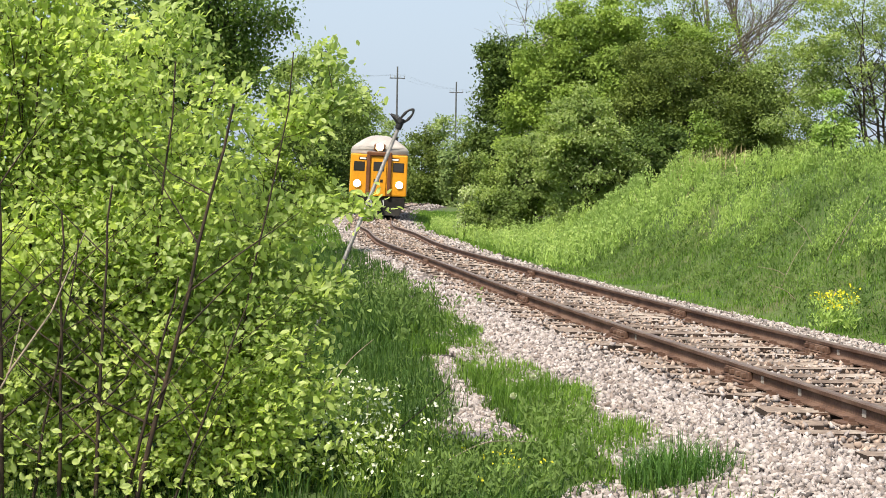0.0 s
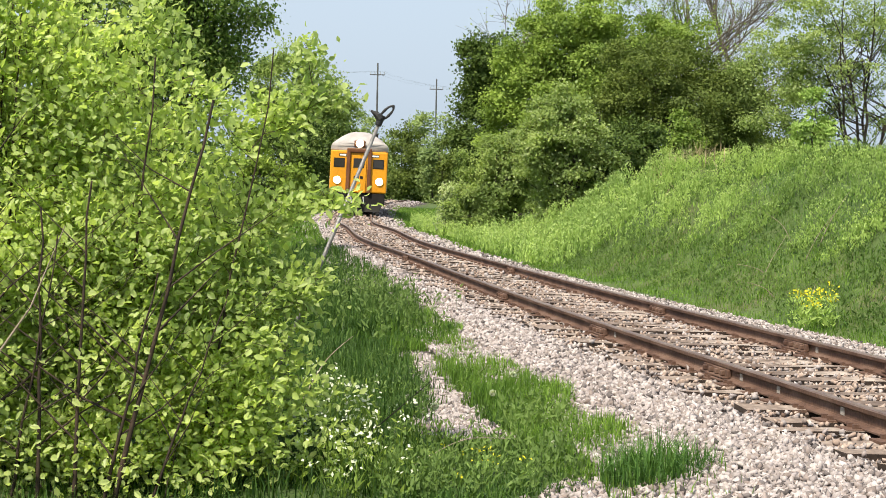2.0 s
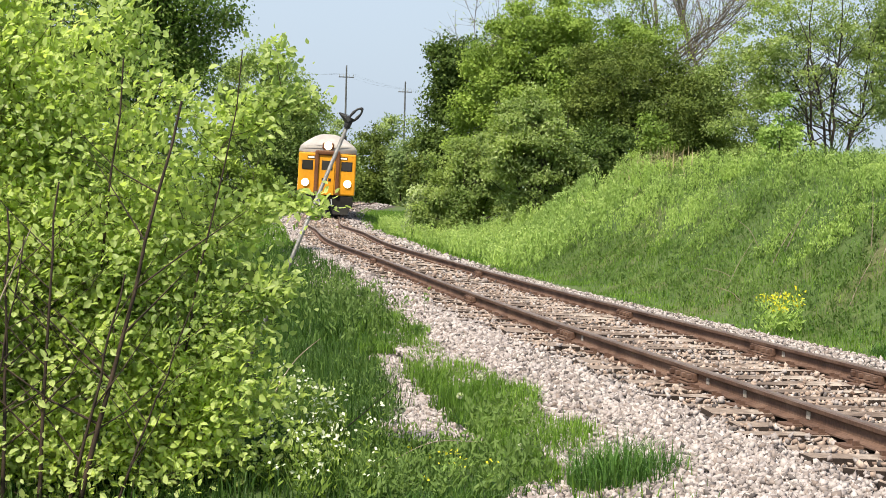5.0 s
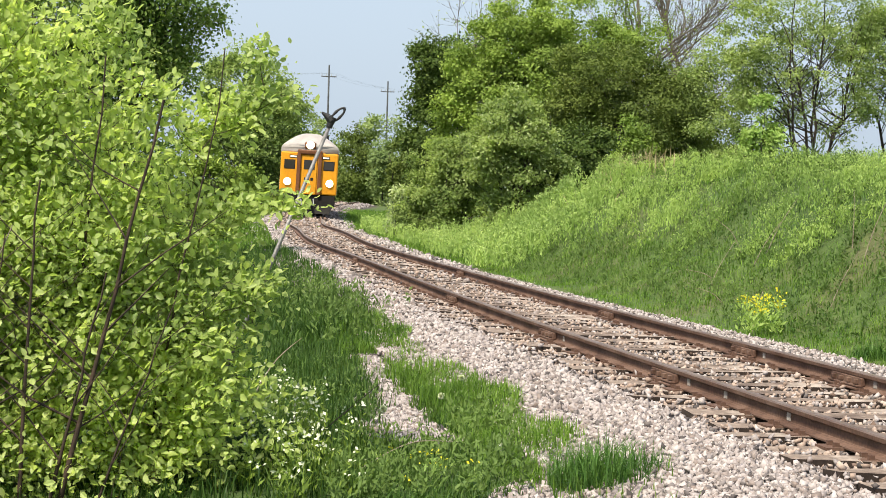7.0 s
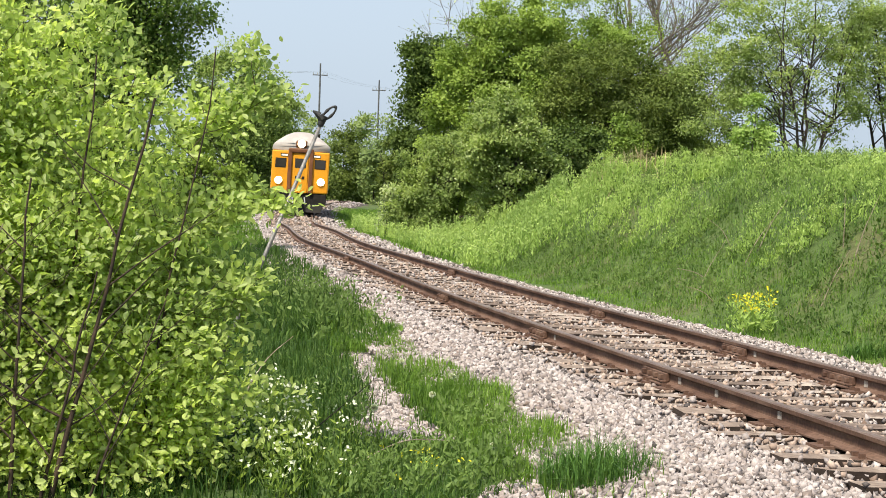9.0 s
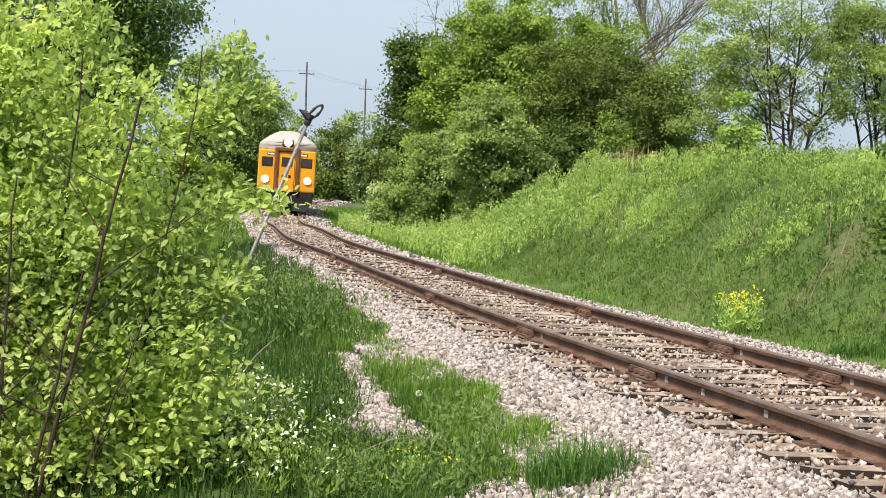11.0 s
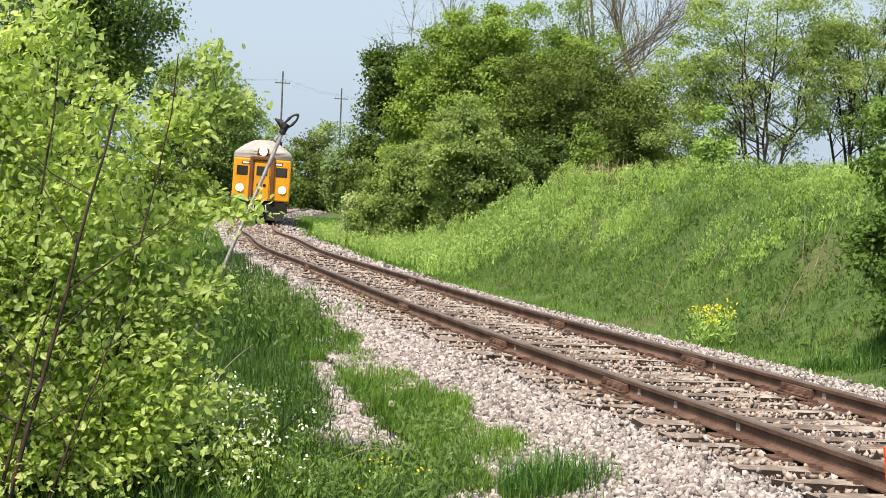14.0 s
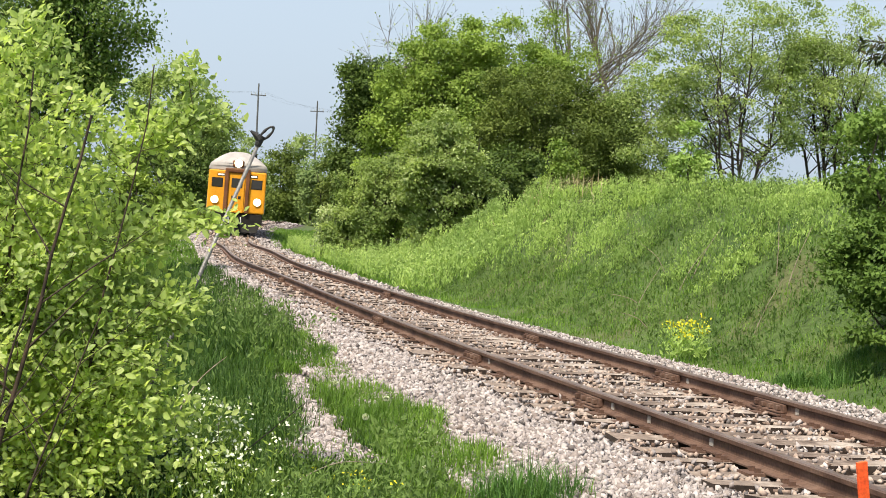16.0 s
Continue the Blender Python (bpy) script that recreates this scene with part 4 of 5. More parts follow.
for i in range(9):
    x, y = -13 + 3.6 * i, 205 + 9 * ((i * 5) % 4)
    h = (9.6, 10.6, 9.4, 9.2, 10.0, 10.2, 9.9, 10.2, 9.2)[i]
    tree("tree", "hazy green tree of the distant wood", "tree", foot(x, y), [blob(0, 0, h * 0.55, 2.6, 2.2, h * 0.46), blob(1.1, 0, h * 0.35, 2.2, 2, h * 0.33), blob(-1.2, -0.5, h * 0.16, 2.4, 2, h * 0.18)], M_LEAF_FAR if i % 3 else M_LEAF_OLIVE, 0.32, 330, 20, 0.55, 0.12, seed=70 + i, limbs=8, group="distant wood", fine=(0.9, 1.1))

for i, (x, y, h) in enumerate(((-5.5, 196, 6.2), (-2.2, 192, 6.8), (0.8, 190, 6.4), (3.6, 188, 7.2), (6.5, 186, 6.6))):
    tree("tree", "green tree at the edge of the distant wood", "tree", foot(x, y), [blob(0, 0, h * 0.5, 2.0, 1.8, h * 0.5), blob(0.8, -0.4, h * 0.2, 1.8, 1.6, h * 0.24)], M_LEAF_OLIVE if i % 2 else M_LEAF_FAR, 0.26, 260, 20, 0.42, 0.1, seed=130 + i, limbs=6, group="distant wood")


def utility_pole(at, height):
    root = thing("utility_pole", "tall weathered wooden utility pole with a crossarm", "utility pole", at, 8, group="utility poles")
    bm = bmesh.new()
    cyl(bm, (0, 0, -0.5), (0, 0, height), 0.15, 0.085, 10)
    part("pole", bm, M_POLE, root)
    bm = bmesh.new()
    box(bm, (0, 0, height - 1.3), (1.7, 0.1, 0.11), 0.01)
    part("crossarm", bm, M_POLE, root)
    for dx in (-0.78, -0.3, 0.3, 0.78):
        bm = bmesh.new()
        cyl(bm, (dx, 0, height - 1.25), (dx, 0, height - 1.0), 0.05, 0.03, 8)
        part("insulator", bm, M_PORCELAIN, root)


M_POLE = surface("weathered_grey_pole_wood", 3.0, [(0.075, 0.078, 0.082), (0.12, 0.122, 0.125)], 0.9)
M_PORCELAIN = surface("grey_porcelain", 8.0, [(0.3, 0.32, 0.33), (0.45, 0.47, 0.48)], 0.25)
POLE_A, POLE_B = (-5.3, 215, -0.6), (1.45, 240, -0.6)
utility_pole(POLE_A, 14.9)
utility_pole(POLE_B, 14.6)
M_WIRE = surface("aluminium_wire", 5.0, [(0.16, 0.17, 0.18), (0.22, 0.23, 0.24)], 0.5, 0.6)


def wires(label, a, b, sag):
    a, b = np.array(a), np.array(b)
    t = np.linspace(0, 1, 25)[:, None]
    P = a + (b - a) * t - np.array([0, 0, 1]) * sag * 4 * t * (1 - t)
    V, F = pipe(P, [0.005] * 25, 4)
    tagged(new("power_line", mesh_of("power_line", V, F, [M_WIRE])), label, "cable", group="power lines")


for dx in (-0.78, 0.3, 0.78):
    wires("thin power line between the utility poles", (POLE_A[0] + dx, 215, 13.4), (POLE_B[0] + dx, 240, 13.1), 0.3)
    wires("thin power line leading away over the trees", (POLE_A[0] + dx, 215, 13.4), (POLE_A[0] - 42 + dx, 190, 13.8), 1.2)
    wires("thin power line leading away over the trees", (POLE_B[0] + dx, 240, 13.1), (POLE_B[0] + 45 + dx, 300, 13.0), 1.2)


# ---- the near bush ----
def near_bush():
    rng = np.random.default_rng(81)
    fx, fy, fz = foot(-2.05, 11.9)
    root = thing("bush", "large leafy bush with fresh yellow-green leaves and dark stems", "bush", (fx, fy, fz))
    B = [blob(-0.75, 0, 1.75, 0.95, 0.6, 1.55), blob(0.25, -0.1, 1.75, 0.80, 0.55, 0.95), blob(0.35, -0.2, 0.75, 0.85, 0.5, 0.75), blob(0.55, 0, 1.25, 0.72, 0.45, 0.7), blob(-0.4, 0.1, 2.5, 0.75, 0.5, 0.7), blob(1.12, 0, 1.15, 0.32, 0.3, 0.36), blob(0.95, -0.1, 0.5, 0.45, 0.4, 0.5), blob(1.08, -0.15, 0.95, 0.36, 0.35, 0.42), blob(1.28, -0.2, 0.3, 0.42, 0.4, 0.42), blob(0.9, -0.45, 0.7, 0.4, 0.3, 0.5), blob(-0.7, -0.3, 0.4, 1.1, 0.45, 0.55), blob(0.2, -0.4, 0.2, 1.2, 0.35, 0.35), blob(-0.4, -0.75, 0.15, 1.4, 0.3, 0.3), blob(-1.2, 0, 2.4, 0.7, 0.7, 0.9), blob(-0.7, -0.45, 1.05, 0.85, 0.35, 0.65), blob(0.2, -0.45, 1.2, 0.6, 0.35, 0.6), blob(-0.3, -0.75, 0.9, 1.1, 0.22, 0.75), blob(0.7, -0.6, 0.45, 0.6, 0.22, 0.45)]
    arms = [blob(1.48, 0, 1.70, 0.26, 0.08, 0.04), blob(1.35, 0, 2.35, 0.20, 0.1, 0.07), blob(1.15, 0, 2.22, 0.2, 0.1, 0.12), blob(1.34, 0, 2.62, 0.07, 0.07, 0.09), blob(1.15, 0, 1.66, 0.16, 0.1, 0.05), blob(1.3, 0, 1.2, 0.14, 0.1, 0.12), blob(0.45, -0.1, 2.75, 0.12, 0.1, 0.18)]
    C, D = lumps(rng, B, 3700, 0.4, False)
    C2, D2 = lumps(rng, arms, 110, 0.2, False)
    C, D = np.concatenate([C, C2]), np.concatenate([D, D2])
    # stems fan out from the root; twigs end in the leaf clumps
    stems, knots = [], []
    for s in range(15):
        a = rng.uniform(-1.35, 1.05) + 0.1
        b = np.array([rng.uniform(-1.1, 1.0), rng.uniform(-0.5, 0.4), -0.1])
        t = b + np.array([0.45 * rng.uniform(-1, 1.2), rng.uniform(-0.4, 0.4), rng.uniform(1.7, 3.0)])
        stems.append([])
        p, r = b, rng.uniform(0.009, 0.017)
        for i in range(1, 9):
            q = b + (t - b) * i / 8 + rng.normal(0, 0.013, 3) * [1, 1, 0.3]
            r2 = r * 0.86
            stems[-1].append((p, q, r, r2))
            knots.append(q)
            p, r = q, r2
    branches = []
    for x0, x1, z1, r in ((-0.95, -0.8, 2.0, 0.013), (-0.75, -0.62, 1.6, 0.012), (0.30, 0.86, 2.28, 0.014), (-0.46, -0.47, 2.34, 0.017), (0.08, 0.17, 1.82, 0.011), (0.25, 0.56, 1.3, 0.010), (-0.12, -0.10, 1.65, 0.011), (-0.3, 0.0, 1.5, 0.008), (0.5, 0.95, 1.15, 0.007)):
        stems.append([])
        b, t = np.array([x0, -0.92, -0.1]), np.array([x1, -1.04, z1])
        r = r * 1.3
        p = b
        for i in range(1, 10):
            q = b + (t - b) * i / 9 + rng.normal(0, 0.006, 3)
            stems[-1].append((p, q, r, r * 0.9))
            p, r = q, r * 0.9
            knots.append(q)
            if i in (2, 3, 4, 5, 6, 7):
                w = np.array([rng.choice([-1, 1]) * rng.uniform(0.25, 0.6), rng.uniform(-0.12, 0.1), rng.uniform(0.3, 0.6)])
                e1, e2 = q + w * 0.45 + rng.normal(0, 0.012, 3), q + w + rng.normal(0, 0.02, 3)
                branches.append([(q, e1, r * 0.6, r * 0.45), (e1, e2, r * 0.45, r * 0.2)])
                knots += [e1, e2]
    K = np.array(knots)
    twigs = []
    nodes = np.concatenate([K, np.zeros((2 * len(C), 3))])
    count = len(K)
    near = np.array([np.min(np.linalg.norm(K - c, axis=1)) for c in C])
    for c in C[np.argsort(near)]:
        d = np.linalg.norm(nodes[:count] - c, axis=1) + np.where(nodes[:count, 2] < c[2] + 0.05, 0, 0.35)
        k = nodes[d.argmin()]
        m = k + (c - k) * 0.5 + rng.normal(0, 0.02, 3) + [0, 0, 0.015]
        r = 0.0016 + 0.0035 * min(np.linalg.norm(c - k), 0.6)
        twigs += [(k, m, r * 1.3, r), (m, c, r, r * 0.6)]
        nodes[count], nodes[count + 1] = m, c
        count += 2
    for st in stems:
        wood(root, "stem", st, 7, M_TWIG, "dark upright stem")
    for br in branches:
        wood(root, "branch", br, 6, M_TWIG, "thin dark side branch")
    V, F = tubes(twigs, 3)
    child("twig_growth", bulk("twig_growth", V, F, [M_TWIG]), root, kind="stuff")
    for x0, z0, x1, z1 in ((-0.40, 0.72, 0.03, 1.55), (-0.52, 0.5, -0.33, 1.05)):
        a, b = np.array([x0, -1.06, z0]), np.array([x1, -1.02, z1])
        m = (a + b) / 2 + [0.03, 0, -0.05]
        wood(root, "dead_branch", [(a, m, 0.008, 0.006), (m, b, 0.006, 0.003)], 6, M_DEADTWIG, "bleached dead branch")
    per = 16
    k = np.repeat(np.arange(len(C)), per)
    P = C[k] + rng.normal(0, 1, (len(k), 3)) * 0.07 * [1, 1, 0.7]
    V = leaves(rng, P, D[k] * 0.6 + [0.1, -0.3, 0.2], 0.052, LEAF_OVAL, 0.85, 0.45)
    order = np.argsort(V[:, :, 1].mean(axis=1) + np.where(V[:, 0, 0] > -1.0, 0, 3))
    V = V[order]
    child("foliage", bulk("foliage", V[300:], LEAF_OVAL[1], [M_LEAF_NEAR]), root, kind="stuff")
    for i in range(300):
        o = child("leaf", mesh_of("leaf", (V[i] - V[i][0]).tolist(), LEAF_OVAL[1], [M_LEAF_NEAR]), root)
        o.location = V[i][0]


near_bush()

# ---- verge details ----
rng = np.random.default_rng(90)
y = np.concatenate([rng.uniform(12.9, 19.8, 4600), rng.uniform(10.2, 13.6, 3400)])
x = 0.35 - 0.060 * (y - 13.4) - 0.04 * np.sin(y * 1.9) + rng.normal(0, 0.14, len(y))
x[4600:] = 0.93 + 0.36 * (y[4600:] - 11.45) + rng.uniform(0, 1, 3400) ** 0.8 * 0.85
size = rng.uniform(0.022, 0.055, len(y))
V = stone_verts(rng, len(y), size) + np.stack([x, y, ground_z(x, y) + size * 0.1], axis=1)[:, None]
tagged(new("gravel_patch", bulk("gravel_patch", V, STONE_F, [M_STONE])), "strip of pale loose gravel in the grass", "gravel", kind="stuff")
yy = rng.uniform(10.7, 15.2, 130)
xy = np.stack([-0.33 - 0.12 * (yy - 11.2) + rng.normal(0, 0.17, 130), yy], axis=1)
P = np.column_stack([xy, ground_z(xy[:, 0], xy[:, 1])])
stalks("white_flowers", rng, P, rng.uniform(0.1, 0.42, len(P)), M_LEAF_MID, "small white wildflowers beside the bush", 0.06, 8, M_WHITE_FLOWER)
xy = np.stack([rng.uniform(-0.2, 0.95, 150), rng.uniform(10.7, 12.6, 150)], axis=1)
P = np.column_stack([xy, ground_z(xy[:, 0], xy[:, 1])])
stalks("broad_weeds", rng, P, rng.uniform(0.08, 0.26, len(P)), M_LEAF_BANK, "dark broad-leaved weeds in the verge grass", 0.06, 14)
xy = np.stack([rng.uniform(0.62, 1.15, 50), rng.uniform(13.2, 14.8, 50)], axis=1)
P = np.column_stack([xy, ground_z(xy[:, 0], xy[:, 1])])
stalks("broad_weeds", rng, P, rng.uniform(0.08, 0.24, len(P)), M_LEAF_BANK, "dark broad-leaved weeds at the gravel edge", 0.075, 14)


def tuft(name, label, at, n, h, r, mat, seed):
    rng = np.random.default_rng(seed)
    a, q = rng.uniform(0, 6.283, n), np.sqrt(rng.uniform(0, 1, n)) * r
    x, y = at[0] + q * np.cos(a), at[1] + q * np.sin(a)
    V = blades(rng, np.stack([x, y, ground_z(x, y) - 0.01], axis=1), rng.uniform(0.35, 1, n) * h * (1 - 0.45 * (q / r) ** 2), rng.uniform(0.003, 0.006, n), 0.75)
    tagged(new(name, bulk(name, V, BLADE_F, [mat])), label, "grass", kind="stuff")


tuft("grass_tuft", "thick tuft of long blue-green grass", (1.42, 11.05), 1500, 0.46, 0.36, M_GRASS_BLUE, 91)
for i, (x, y, r) in enumerate(((6.0, 20.4, 0.35), (5.6, 20.9, 0.3), (6.3, 21.2, 0.35))):
    tuft("grass_tuft", "clump of blue-green grass at the foot of the bank", (x, y), 500, 0.32, r, M_GRASS_BLUE, 190 + i)
for i, (x, y, n) in enumerate(((-0.33, 23.6, 60), (-0.05, 21.4, 26), (-0.75, 26.5, 50))):
    xy = np.stack([rng.normal(x, 0.2, n), rng.normal(y, 0.5, n)], axis=1)
    P = np.column_stack([xy, ground_z(xy[:, 0], xy[:, 1])])
    stalks("verge_weeds", rng, P, rng.uniform(0.25, 0.62, n), M_LEAF_BANK, "leafy clump of tall weeds beside the ballast", 0.08, 16)


def dry_stem(label, pts, r, mat):
    """An arching dead stem through a few points."""
    P = [np.array(p, float) for p in pts]
    Q = []
    for i in range(len(P) - 1):
        a, b, c, d = P[max(i - 1, 0)], P[i], P[i + 1], P[min(i + 2, len(P) - 1)]
        for s in np.linspace(0, 1, 6)[:-1]:
            Q.append(0.5 * (2 * b + (c - a) * s + (2 * a - 5 * b + 4 * c - d) * s * s + (3 * b - a - 3 * c + d) * s ** 3))
    Q.append(P[-1])
    n = len(Q) - 1
    V, F = pipe(Q, [r * (1 - 0.7 * i / n) for i in range(n + 1)], 6)
    tagged(new("dry_stem", mesh_of("dry_stem", V, F, [mat], True)), label, "plant stem", group="dead stems")


def over(x, y, h):
    return (x, y, float(ground_z(x, y)) + h)


dry_stem("thin arching dry stem over the grass", [over(-0.2, 11.4, -0.02), over(0.05, 11.6, 0.12), over(0.3, 11.8, 0.19), over(0.58, 12.0, 0.17)], 0.005, M_DEADTWIG)
dry_stem("thin dark fallen twig in the grass", [over(-0.55, 12.2, -0.02), over(-0.2, 12.6, 0.2), over(0.1, 12.9, 0.42)], 0.006, M_TWIG)
dry_stem("bleached broken twig beside the bush", [over(-0.95, 14.2, -0.02), over(-0.72, 14.3, 0.42), over(-0.5, 14.4, 0.62)], 0.006, M_DEADTWIG)

stem_rng = np.random.default_rng(97)
for i in range(11):
    x0, y0 = 5.0 + stem_rng.uniform(0, 2.6), 22.0 + stem_rng.uniform(0, 11)
    dx, hh = stem_rng.uniform(-0.5, 0.5), stem_rng.uniform(0.35, 0.8)
    dry_stem("dry pale stalk leaning on the bank", [over(x0, y0, -0.02), over(x0 + dx * 0.4, y0, hh * 0.55), over(x0 + dx, y0 + 0.1, hh)], 0.008, M_DEADTWIG)


def dandelion(x, y, h, seed):
    """A seed head on a hollow stem."""
    rng = np.random.default_rng(seed)
    root = thing("dandelion", "white fluffy dandelion seed head on a thin stem", "flower", foot(x, y), group="dandelions")
    wood(root, "stem", [((0, 0, -0.02), (0.01, 0, h * 0.6), 0.003, 0.0025), ((0.01, 0, h * 0.6), (0.015, 0, h), 0.0025, 0.002)], 6, M_GRASS)
    D = rng.normal(0, 1, (260, 3))
    D /= np.linalg.norm(D, axis=1)[:, None]
    V = leaves(rng, np.array([0.015, 0, h]) + D * 0.006, D, 0.022, LEAF_FOLD, 0.12, 0.1)
    child("seed_head", bulk("seed_head", V, LEAF_FOLD[1], [M_WHITE_FLOWER]), root, kind="stuff")


for i, (x, y, h) in enumerate(((0.85, 12.1, 0.12), (0.55, 14.6, 0.16), (0.75, 15.6, 0.2), (0.36, 16.8, 0.2), (1.02, 13.4, 0.1), (0.1, 13.2, 0.2))):
    dandelion(x, y, h, 95 + i)
xy = np.stack([rng.normal(0.42, 0.14, 12), rng.normal(11.5, 0.2, 12)], axis=1)
P = np.column_stack([xy, ground_z(xy[:, 0], xy[:, 1])])
stalks("small_yellow_flowers", np.random.default_rng(94), P, np.linspace(0.08, 0.2, len(P)), M_WEED, "low plant with small yellow flowers in the grass", 0.045, 12, M_YELLOW_FLOWER)
rng = np.random.default_rng(93)
P = np.column_stack([rng.normal(4.95, 0.17, 44), rng.normal(24.2, 0.25, 44)])
P = np.column_stack([P, ground_z(P[:, 0], P[:, 1])])
stalks("yellow_flowers", rng, P, rng.uniform(0.3, 0.55, len(P)), M_WEED, "clump of bright yellow wildflowers at the foot of the bank", 0.085, 9, M_YELLOW_FLOWER)
P = np.column_stack([rng.normal(6.6, 0.5, 460), rng.normal(48, 1.4, 460)])
V = blades(rng, np.column_stack([P, ground_z(P[:, 0], P[:, 1])]), rng.uniform(0.35, 0.8, 460), np.full(460, 0.011), 0.8)
tagged(new("dry_grass", bulk("dry_grass", V, BLADE_F, [M_STRAW])), "pale dry grass stalks on top of the bank", "grass", kind="stuff")

# ---- leaning pole with a hooked head ----
M_GALV = surface("dull_galvanised_steel", 6.0, [(0.17, 0.165, 0.162), (0.27, 0.262, 0.258)], 0.55, 0.5)
M_BLACK = surface("black_plastic", 10.0, [(0.012, 0.012, 0.013), (0.03, 0.03, 0.032)], 0.5)


def hook_pole(base, top):
    root = thing("leaning_pole", "long grey pole leaning over the verge with a black hooked head", "pole", base)
    b, t = Vector((0, 0, -0.1)), Vector(top) - Vector(base)
    d = (t - b).normalized()
    side = Vector((1, 0, 0))
    bm = bmesh.new()
    cyl(bm, b, t, 0.017, 0.013, 12)
    part("shaft", bm, M_GALV, root, smooth=True)
    bm = bmesh.new()
    cyl(bm, t - d * 0.03, t + d * 0.05, 0.022, 0.026, 12)
    part("socket", bm, M_BLACK, root)
    bm = bmesh.new()
    c = t + d * 0.07 + side * 0.025
    ring = [c + d * 0.052 * math.sin(a) + side * (0.030 * math.cos(a) + 0.018 * math.sin(a)) for a in [i * math.pi / 8 for i in range(16)]]
    across = d.cross(side).normalized()
    mid = sum(ring, Vector()) / 16
    rows = []
    for p in ring:
        out = (p - mid).normalized()
        rows.append([bm.verts.new(p + (out * math.cos(a) + across * math.sin(a)) * 0.0115) for a in [j * math.pi / 4 for j in range(8)]])
    for i in range(16):
        for j in range(8):
            bm.faces.new((rows[i][j], rows[i][(j + 1) % 8], rows[(i + 1) % 16][(j + 1) % 8], rows[(i + 1) % 16][j]))
    bmesh.ops.recalc_face_normals(bm, faces=bm.faces)
    part("loop_handle", bm, M_BLACK, root, smooth=True)
    bm = bmesh.new()
    beak = [(t + d * 0.02, 0.03), (t + d * 0.05 - side * 0.035, 0.026), (t + d * 0.085 - side * 0.095, 0.006)]
    for (p, r), (q, s) in zip(beak, beak[1:]):
        cyl(bm, p, q, r, s, 10)
    part("hook", bm, M_BLACK, root)


hook_pole((-1.245, 13.6, -0.47), (-0.315, 13.6, 1.802))

# ---- orange marker stake ----
M_ORANGE = surface("fluorescent_orange_paint", 6.0, [(0.75, 0.085, 0.02), (0.9, 0.13, 0.03)], 0.6)
stake = thing("marker_stake", "bright orange painted wooden marker stake in the ballast", "stake", (2.889, 9.3, -0.299), 12)
bm = bmesh.new()
lean = Matrix.Rotation(radians(-9), 4, "Y") @ Matrix.Rotation(radians(3), 4, "X")
vs = box(bm, (0, 0, 0), (0.055, 0.022, 0.62), 0.003)
bmesh.ops.translate(bm, vec=(0, 0, 0.25), verts=bm.verts)
bmesh.ops.transform(bm, matrix=lean, verts=bm.verts)
part("slat", bm, M_ORANGE, stake)

# ---- the railcar ----
M_YELLOW = surface("yellow_orange_paint", 1.2, [(0.60, 0.255, 0.012), (0.68, 0.30, 0.016)], 0.4, bump_s=0.03, wear=0.25)
M_STEEL = surface("fluted_stainless_steel", 1.0, [(0.42, 0.43, 0.44), (0.55, 0.56, 0.57)], 0.4, 0.6, bump_s=0.1, wear=0.3)
M_ROOF = surface("pale_grey_roof", 1.5, [(0.33, 0.30, 0.285), (0.40, 0.37, 0.355)], 0.6, wear=0.25, bump_s=0.05)
M_BROWN = surface("dark_brown_paint", 2.0, [(0.12, 0.045, 0.018), (0.17, 0.07, 0.03)], 0.5)
M_UNDER = surface("grimy_black_underframe", 3.0, [(0.006, 0.0055, 0.005), (0.016, 0.014, 0.012)], 0.8, wear=0.4)
M_GLASS, _n, _l, _b = base_mat("dark_window_glass", 0.08, 0.0, 0.6)
_b.inputs["Base Color"].default_value = (0.03, 0.026, 0.022, 1)
M_LAMP = glow("lit_headlamp", (1.0, 0.84, 0.52), 6.0)
M_BOARD = glow("lit_number_board", (1.0, 0.9, 0.72), 1.3)


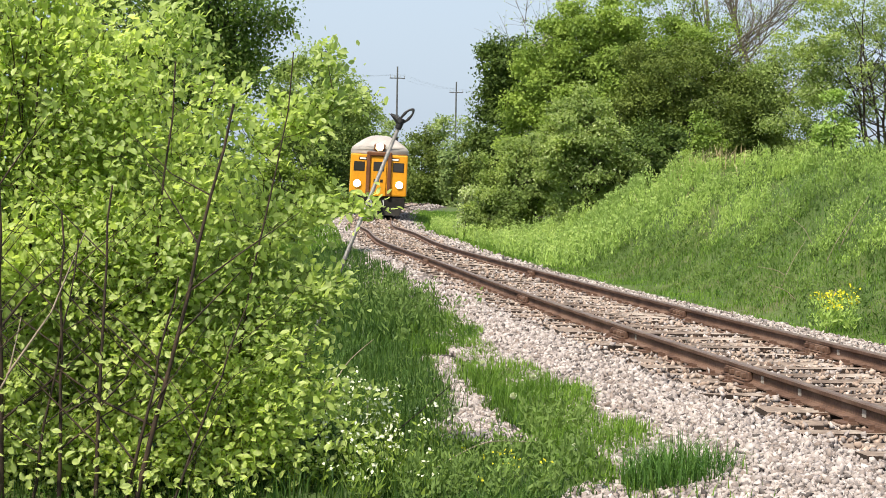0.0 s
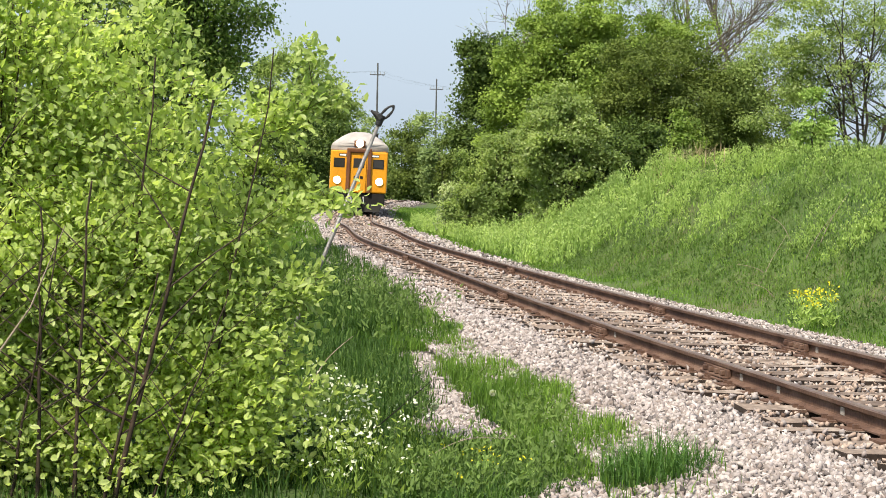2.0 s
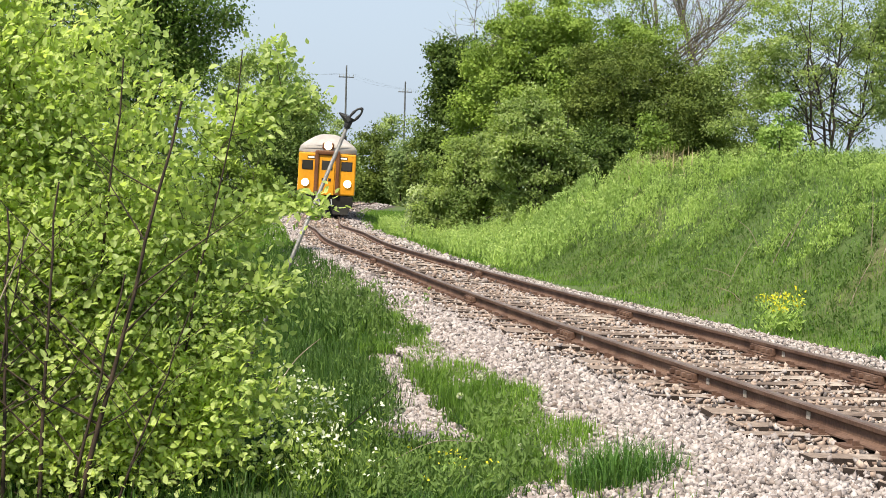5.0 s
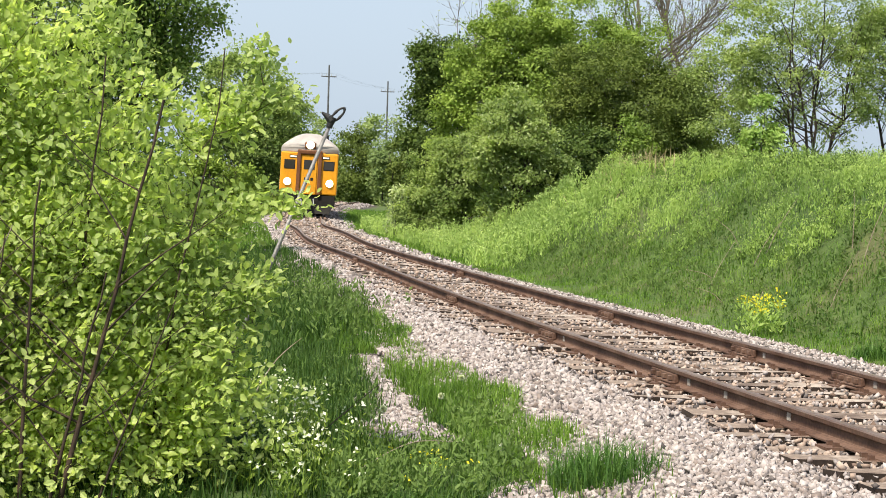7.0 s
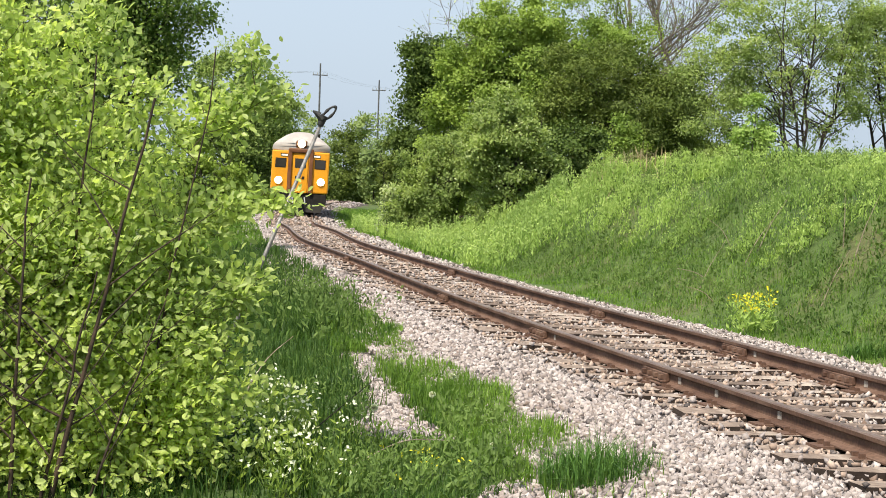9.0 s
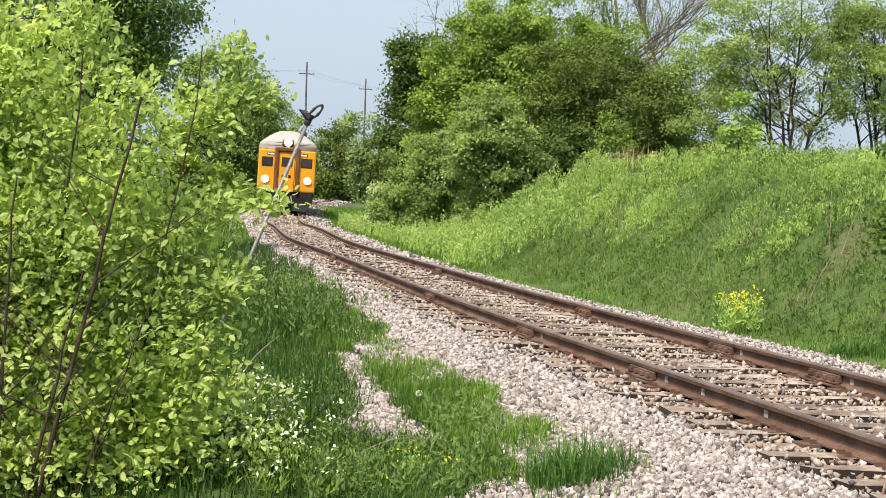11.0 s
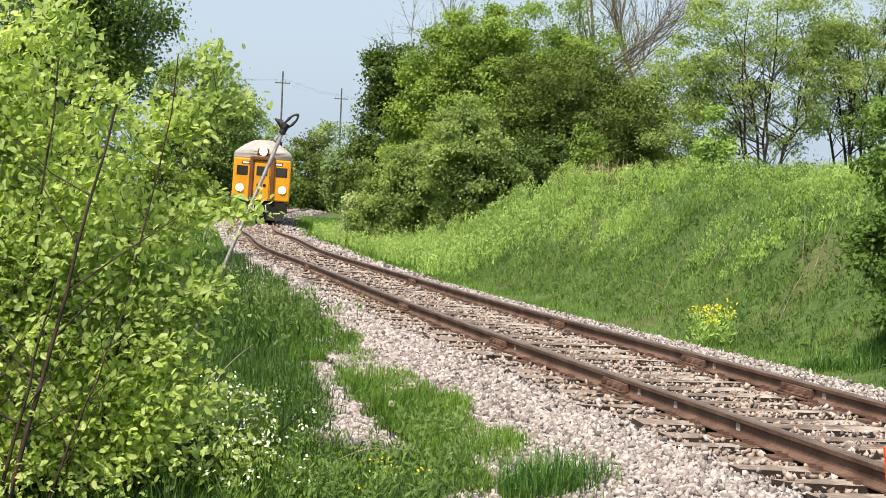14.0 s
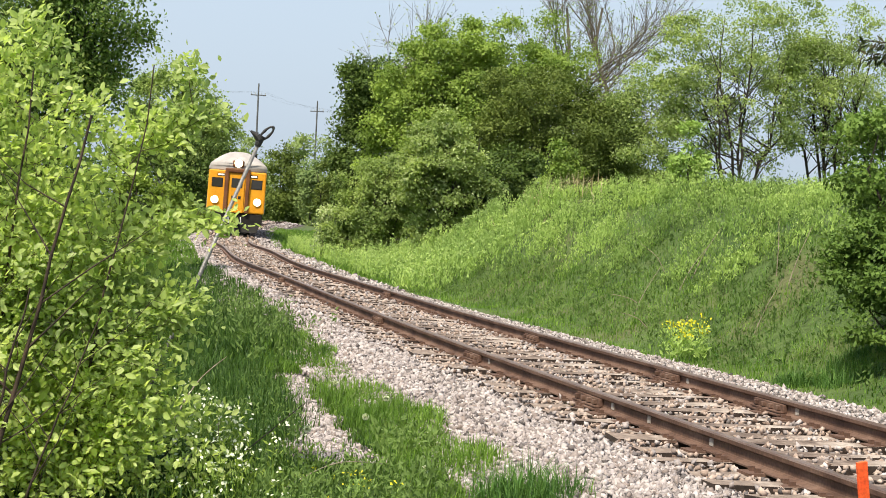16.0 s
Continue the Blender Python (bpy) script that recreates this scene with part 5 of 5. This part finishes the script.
def railcar(front_y):
    m = track_frame(0, front_y + 12)
    head = track_frame(0, front_y)
    tail = track_frame(0, front_y + 25)
    axis = tail.translation - head.translation
    root = thing("railcar", "yellow-fronted stainless steel diesel railcar with lit headlamps on the track", "train")
    root.matrix_basis = Matrix.Translation(head.translation) @ Matrix.Rotation(math.atan2(-axis.x, axis.y), 4, "Z") @ Matrix.Rotation(radians(1.8), 4, "Y")
    W, L, Z0, EAVE = 1.52, 25.9, 1.12, 3.32
    # body shell and roof
    bm = bmesh.new()
    box(bm, (0, L / 2 + 0.06, (Z0 + EAVE) / 2), (2 * W - 0.01, L - 0.12, EAVE - Z0), 0.03)
    part("body", bm, M_STEEL, root, "fluted stainless steel body")
    bm = bmesh.new()
    box(bm, (0, 0.035, (Z0 + EAVE) / 2), (2 * W, 0.16, EAVE - Z0), 0.07)
    part("front", bm, M_YELLOW, root, "yellow-orange painted front")
    for i in range(9):
        for sx in (-1, 1):
            bm = bmesh.new()
            box(bm, (sx * (W + 0.004), L / 2, Z0 + 0.1 + i * 0.085), (0.03, L - 0.5, 0.04), 0.008)
            part("flute", bm, M_STEEL, root)
    secs = [(-0.04, 0.34, 0.985), (0.1, 0.46, 0.99), (0.45, 0.70, 1.0), (0.9, 0.90, 1.0), (1.5, 0.98, 1.0), (L, 1.0, 1.0)]
    half = [(1.0, 0.0), (0.995, 0.16), (0.96, 0.31), (0.84, 0.47), (0.66, 0.66), (0.48, 0.83), (0.32, 0.94), (0.16, 0.985)]
    outline = [(-a, b) for a, b in half] + [(0.0, 1.0)] + half[::-1]
    V, F, n = [], [], 17
    for yy, hh, ww in secs:
        for a, b in outline:
            V.append((a * (W + 0.02) * ww, yy + (0.0 if yy > 1.2 else 0.12 * a * a), EAVE + 0.02 + min(b, hh) + 0.04 * b))
    for r in range(len(secs) - 1):
        F += [(r * n + i, (r + 1) * n + i, (r + 1) * n + i + 1, r * n + i + 1) for i in range(n - 1)]
    F += [tuple(range(n)), tuple((len(secs) - 1) * n + i for i in range(n))[::-1]]
    child("roof", mesh_of("roof", V, F, [M_ROOF], True), root, "pale grey rounded roof")
    bm = bmesh.new()
    box(bm, (0, 14, EAVE + 0.98), (1.6, 7.5, 0.34), 0.12)
    part("roof_blister", bm, M_ROOF, root)
    bm = bmesh.new()
    box(bm, (0.7, 5.2, EAVE + 0.92), (0.5, 0.9, 0.3), 0.05)
    part("roof_vent", bm, M_UNDER, root)
    # middle doorway
    for sx in (-1, 1):
        bm = bmesh.new()
        box(bm, (sx * 0.56, -0.10, (Z0 + 3.3) / 2), (0.20, 0.16, 3.3 - Z0), 0.03)
        part("door_pillar", bm, M_BROWN, root, "dark brown door pillar")
    bm = bmesh.new()
    box(bm, (0, -0.10, 3.34), (1.32, 0.18, 0.24), 0.06)
    part("door_hood", bm, M_BROWN, root)
    bm = bmesh.new()
    box(bm, (0, -0.075, (Z0 + 3.18) / 2), (0.80, 0.05, 3.18 - Z0), 0.012)
    door = part("end_door", bm, M_YELLOW, root)
    bm = bmesh.new()
    box(bm, (0, -0.104, 2.68), (0.58, 0.012, 0.50), 0.004)
    part("door_window", bm, M_GLASS, door)
    for i, (dx, w) in enumerate(((-0.19, 0.12), (0.0, 0.07), (0.17, 0.15))):
        bm = bmesh.new()
        box(bm, (dx, -0.103, 1.92), (w, 0.008, 0.16), 0.002)
        part("mark_bar", bm, M_UNDER, door, "black bar")
    for sx in (-1, 1):
        bm = bmesh.new()
        box(bm, (sx * 1.04, -0.048, 2.66), (0.58, 0.012, 0.50), 0.004)
        w = part("cab_window_frame", bm, M_UNDER, root)
        bm = bmesh.new()
        box(bm, (sx * 1.04, -0.056, 2.66), (0.50, 0.012, 0.42), 0.004)
        part("pane", bm, M_GLASS, w)
        bm = bmesh.new()
        box(bm, (sx * 0.86, -0.052, 3.08), (0.40, 0.02, 0.15), 0.004)
        nb = part("number_board", bm, M_UNDER, root, "dark number board with a lit face")
        bm = bmesh.new()
        box(bm, (sx * 0.86, -0.066, 3.08), (0.32, 0.008, 0.075), 0.002)
        part("board_face", bm, M_BOARD, nb)
        bm = bmesh.new()
        cyl(bm, (sx * 1.12, -0.02, 1.74), (sx * 1.12, -0.10, 1.74), 0.205, 0.202, 24)
        hl = part("headlamp", bm, M_YELLOW, root, smooth=False)
        bm = bmesh.new()
        cyl(bm, (sx * 1.12, -0.098, 1.74), (sx * 1.12, -0.112, 1.74), 0.2, 0.195, 24)
        part("lens", bm, M_LAMP, hl, "glowing warm white lens")
    bm = bmesh.new()
    box(bm, (0, 0.22, 3.70), (0.62, 0.55, 0.36), 0.08)
    hs = part("headlamp_housing", bm, M_BROWN, root)
    bm = bmesh.new()
    cyl(bm, (0, -0.05, 3.72), (0, -0.075, 3.72), 0.21, 0.2, 24)
    part("lens", bm, M_LAMP, hs, "glowing warm white lens")
    # underframe
    bm = bmesh.new()
    box(bm, (0, 0.25, 0.78), (2.9, 0.5, 0.64), 0.05)
    part("buffer_beam", bm, M_UNDER, root)
    bm = bmesh.new()
    six = [(0, 3, 2, 1), (4, 5, 6, 7), (0, 1, 5, 4), (1, 2, 6, 5), (2, 3, 7, 6), (3, 0, 4, 7)]
    v = [bm.verts.new(p) for p in ((-1.35, -0.05, 0.55), (1.35, -0.05, 0.55), (1.2, -0.3, 0.12), (-1.2, -0.3, 0.12), (-1.35, 0.15, 0.55), (1.35, 0.15, 0.55), (1.2, -0.18, 0.12), (-1.2, -0.18, 0.12))]
    for q in six:
        bm.faces.new([v[i] for i in q])
    part("pilot", bm, M_UNDER, root)
    bm = bmesh.new()
    box(bm, (0, -0.35, 0.86), (0.26, 0.7, 0.26), 0.05)
    part("coupler", bm, M_UNDER, root)
    for sx in (-0.35, 0.3):
        bm = bmesh.new()
        cyl(bm, (sx, -0.12, 0.9), (sx + 0.06, -0.25, 0.55), 0.03, 0.03, 8)
        part("hose", bm, M_STEEL, root)
    for by in (3.0, 22.5):
        bm = bmesh.new()
        box(bm, (0, by, 0.62), (2.5, 3.4, 0.3), 0.05)
        bogie = part("bogie", bm, M_UNDER, root)
        for wy in (-1.2, 1.2):
            for sx in (-1, 1):
                bm = bmesh.new()
                cyl(bm, (sx * 0.70, by + wy, 0.43), (sx * 0.83, by + wy, 0.43), 0.43, 0.43, 24)
                part("wheel", bm, M_RUST, bogie)
    bm = bmesh.new()
    box(bm, (0, 12.8, 0.72), (2.4, 13, 0.7), 0.06)
    part("underfloor_equipment", bm, M_UNDER, root)
    for sx in (-1, 1):
        for i in range(14):
            bm = bmesh.new()
            box(bm, (sx * (W + 0.005), 3.2 + i * 1.55, 2.62), (0.03, 1.2, 0.72), 0.01)
            part("side_window", bm, M_GLASS, root)


railcar(102.0)
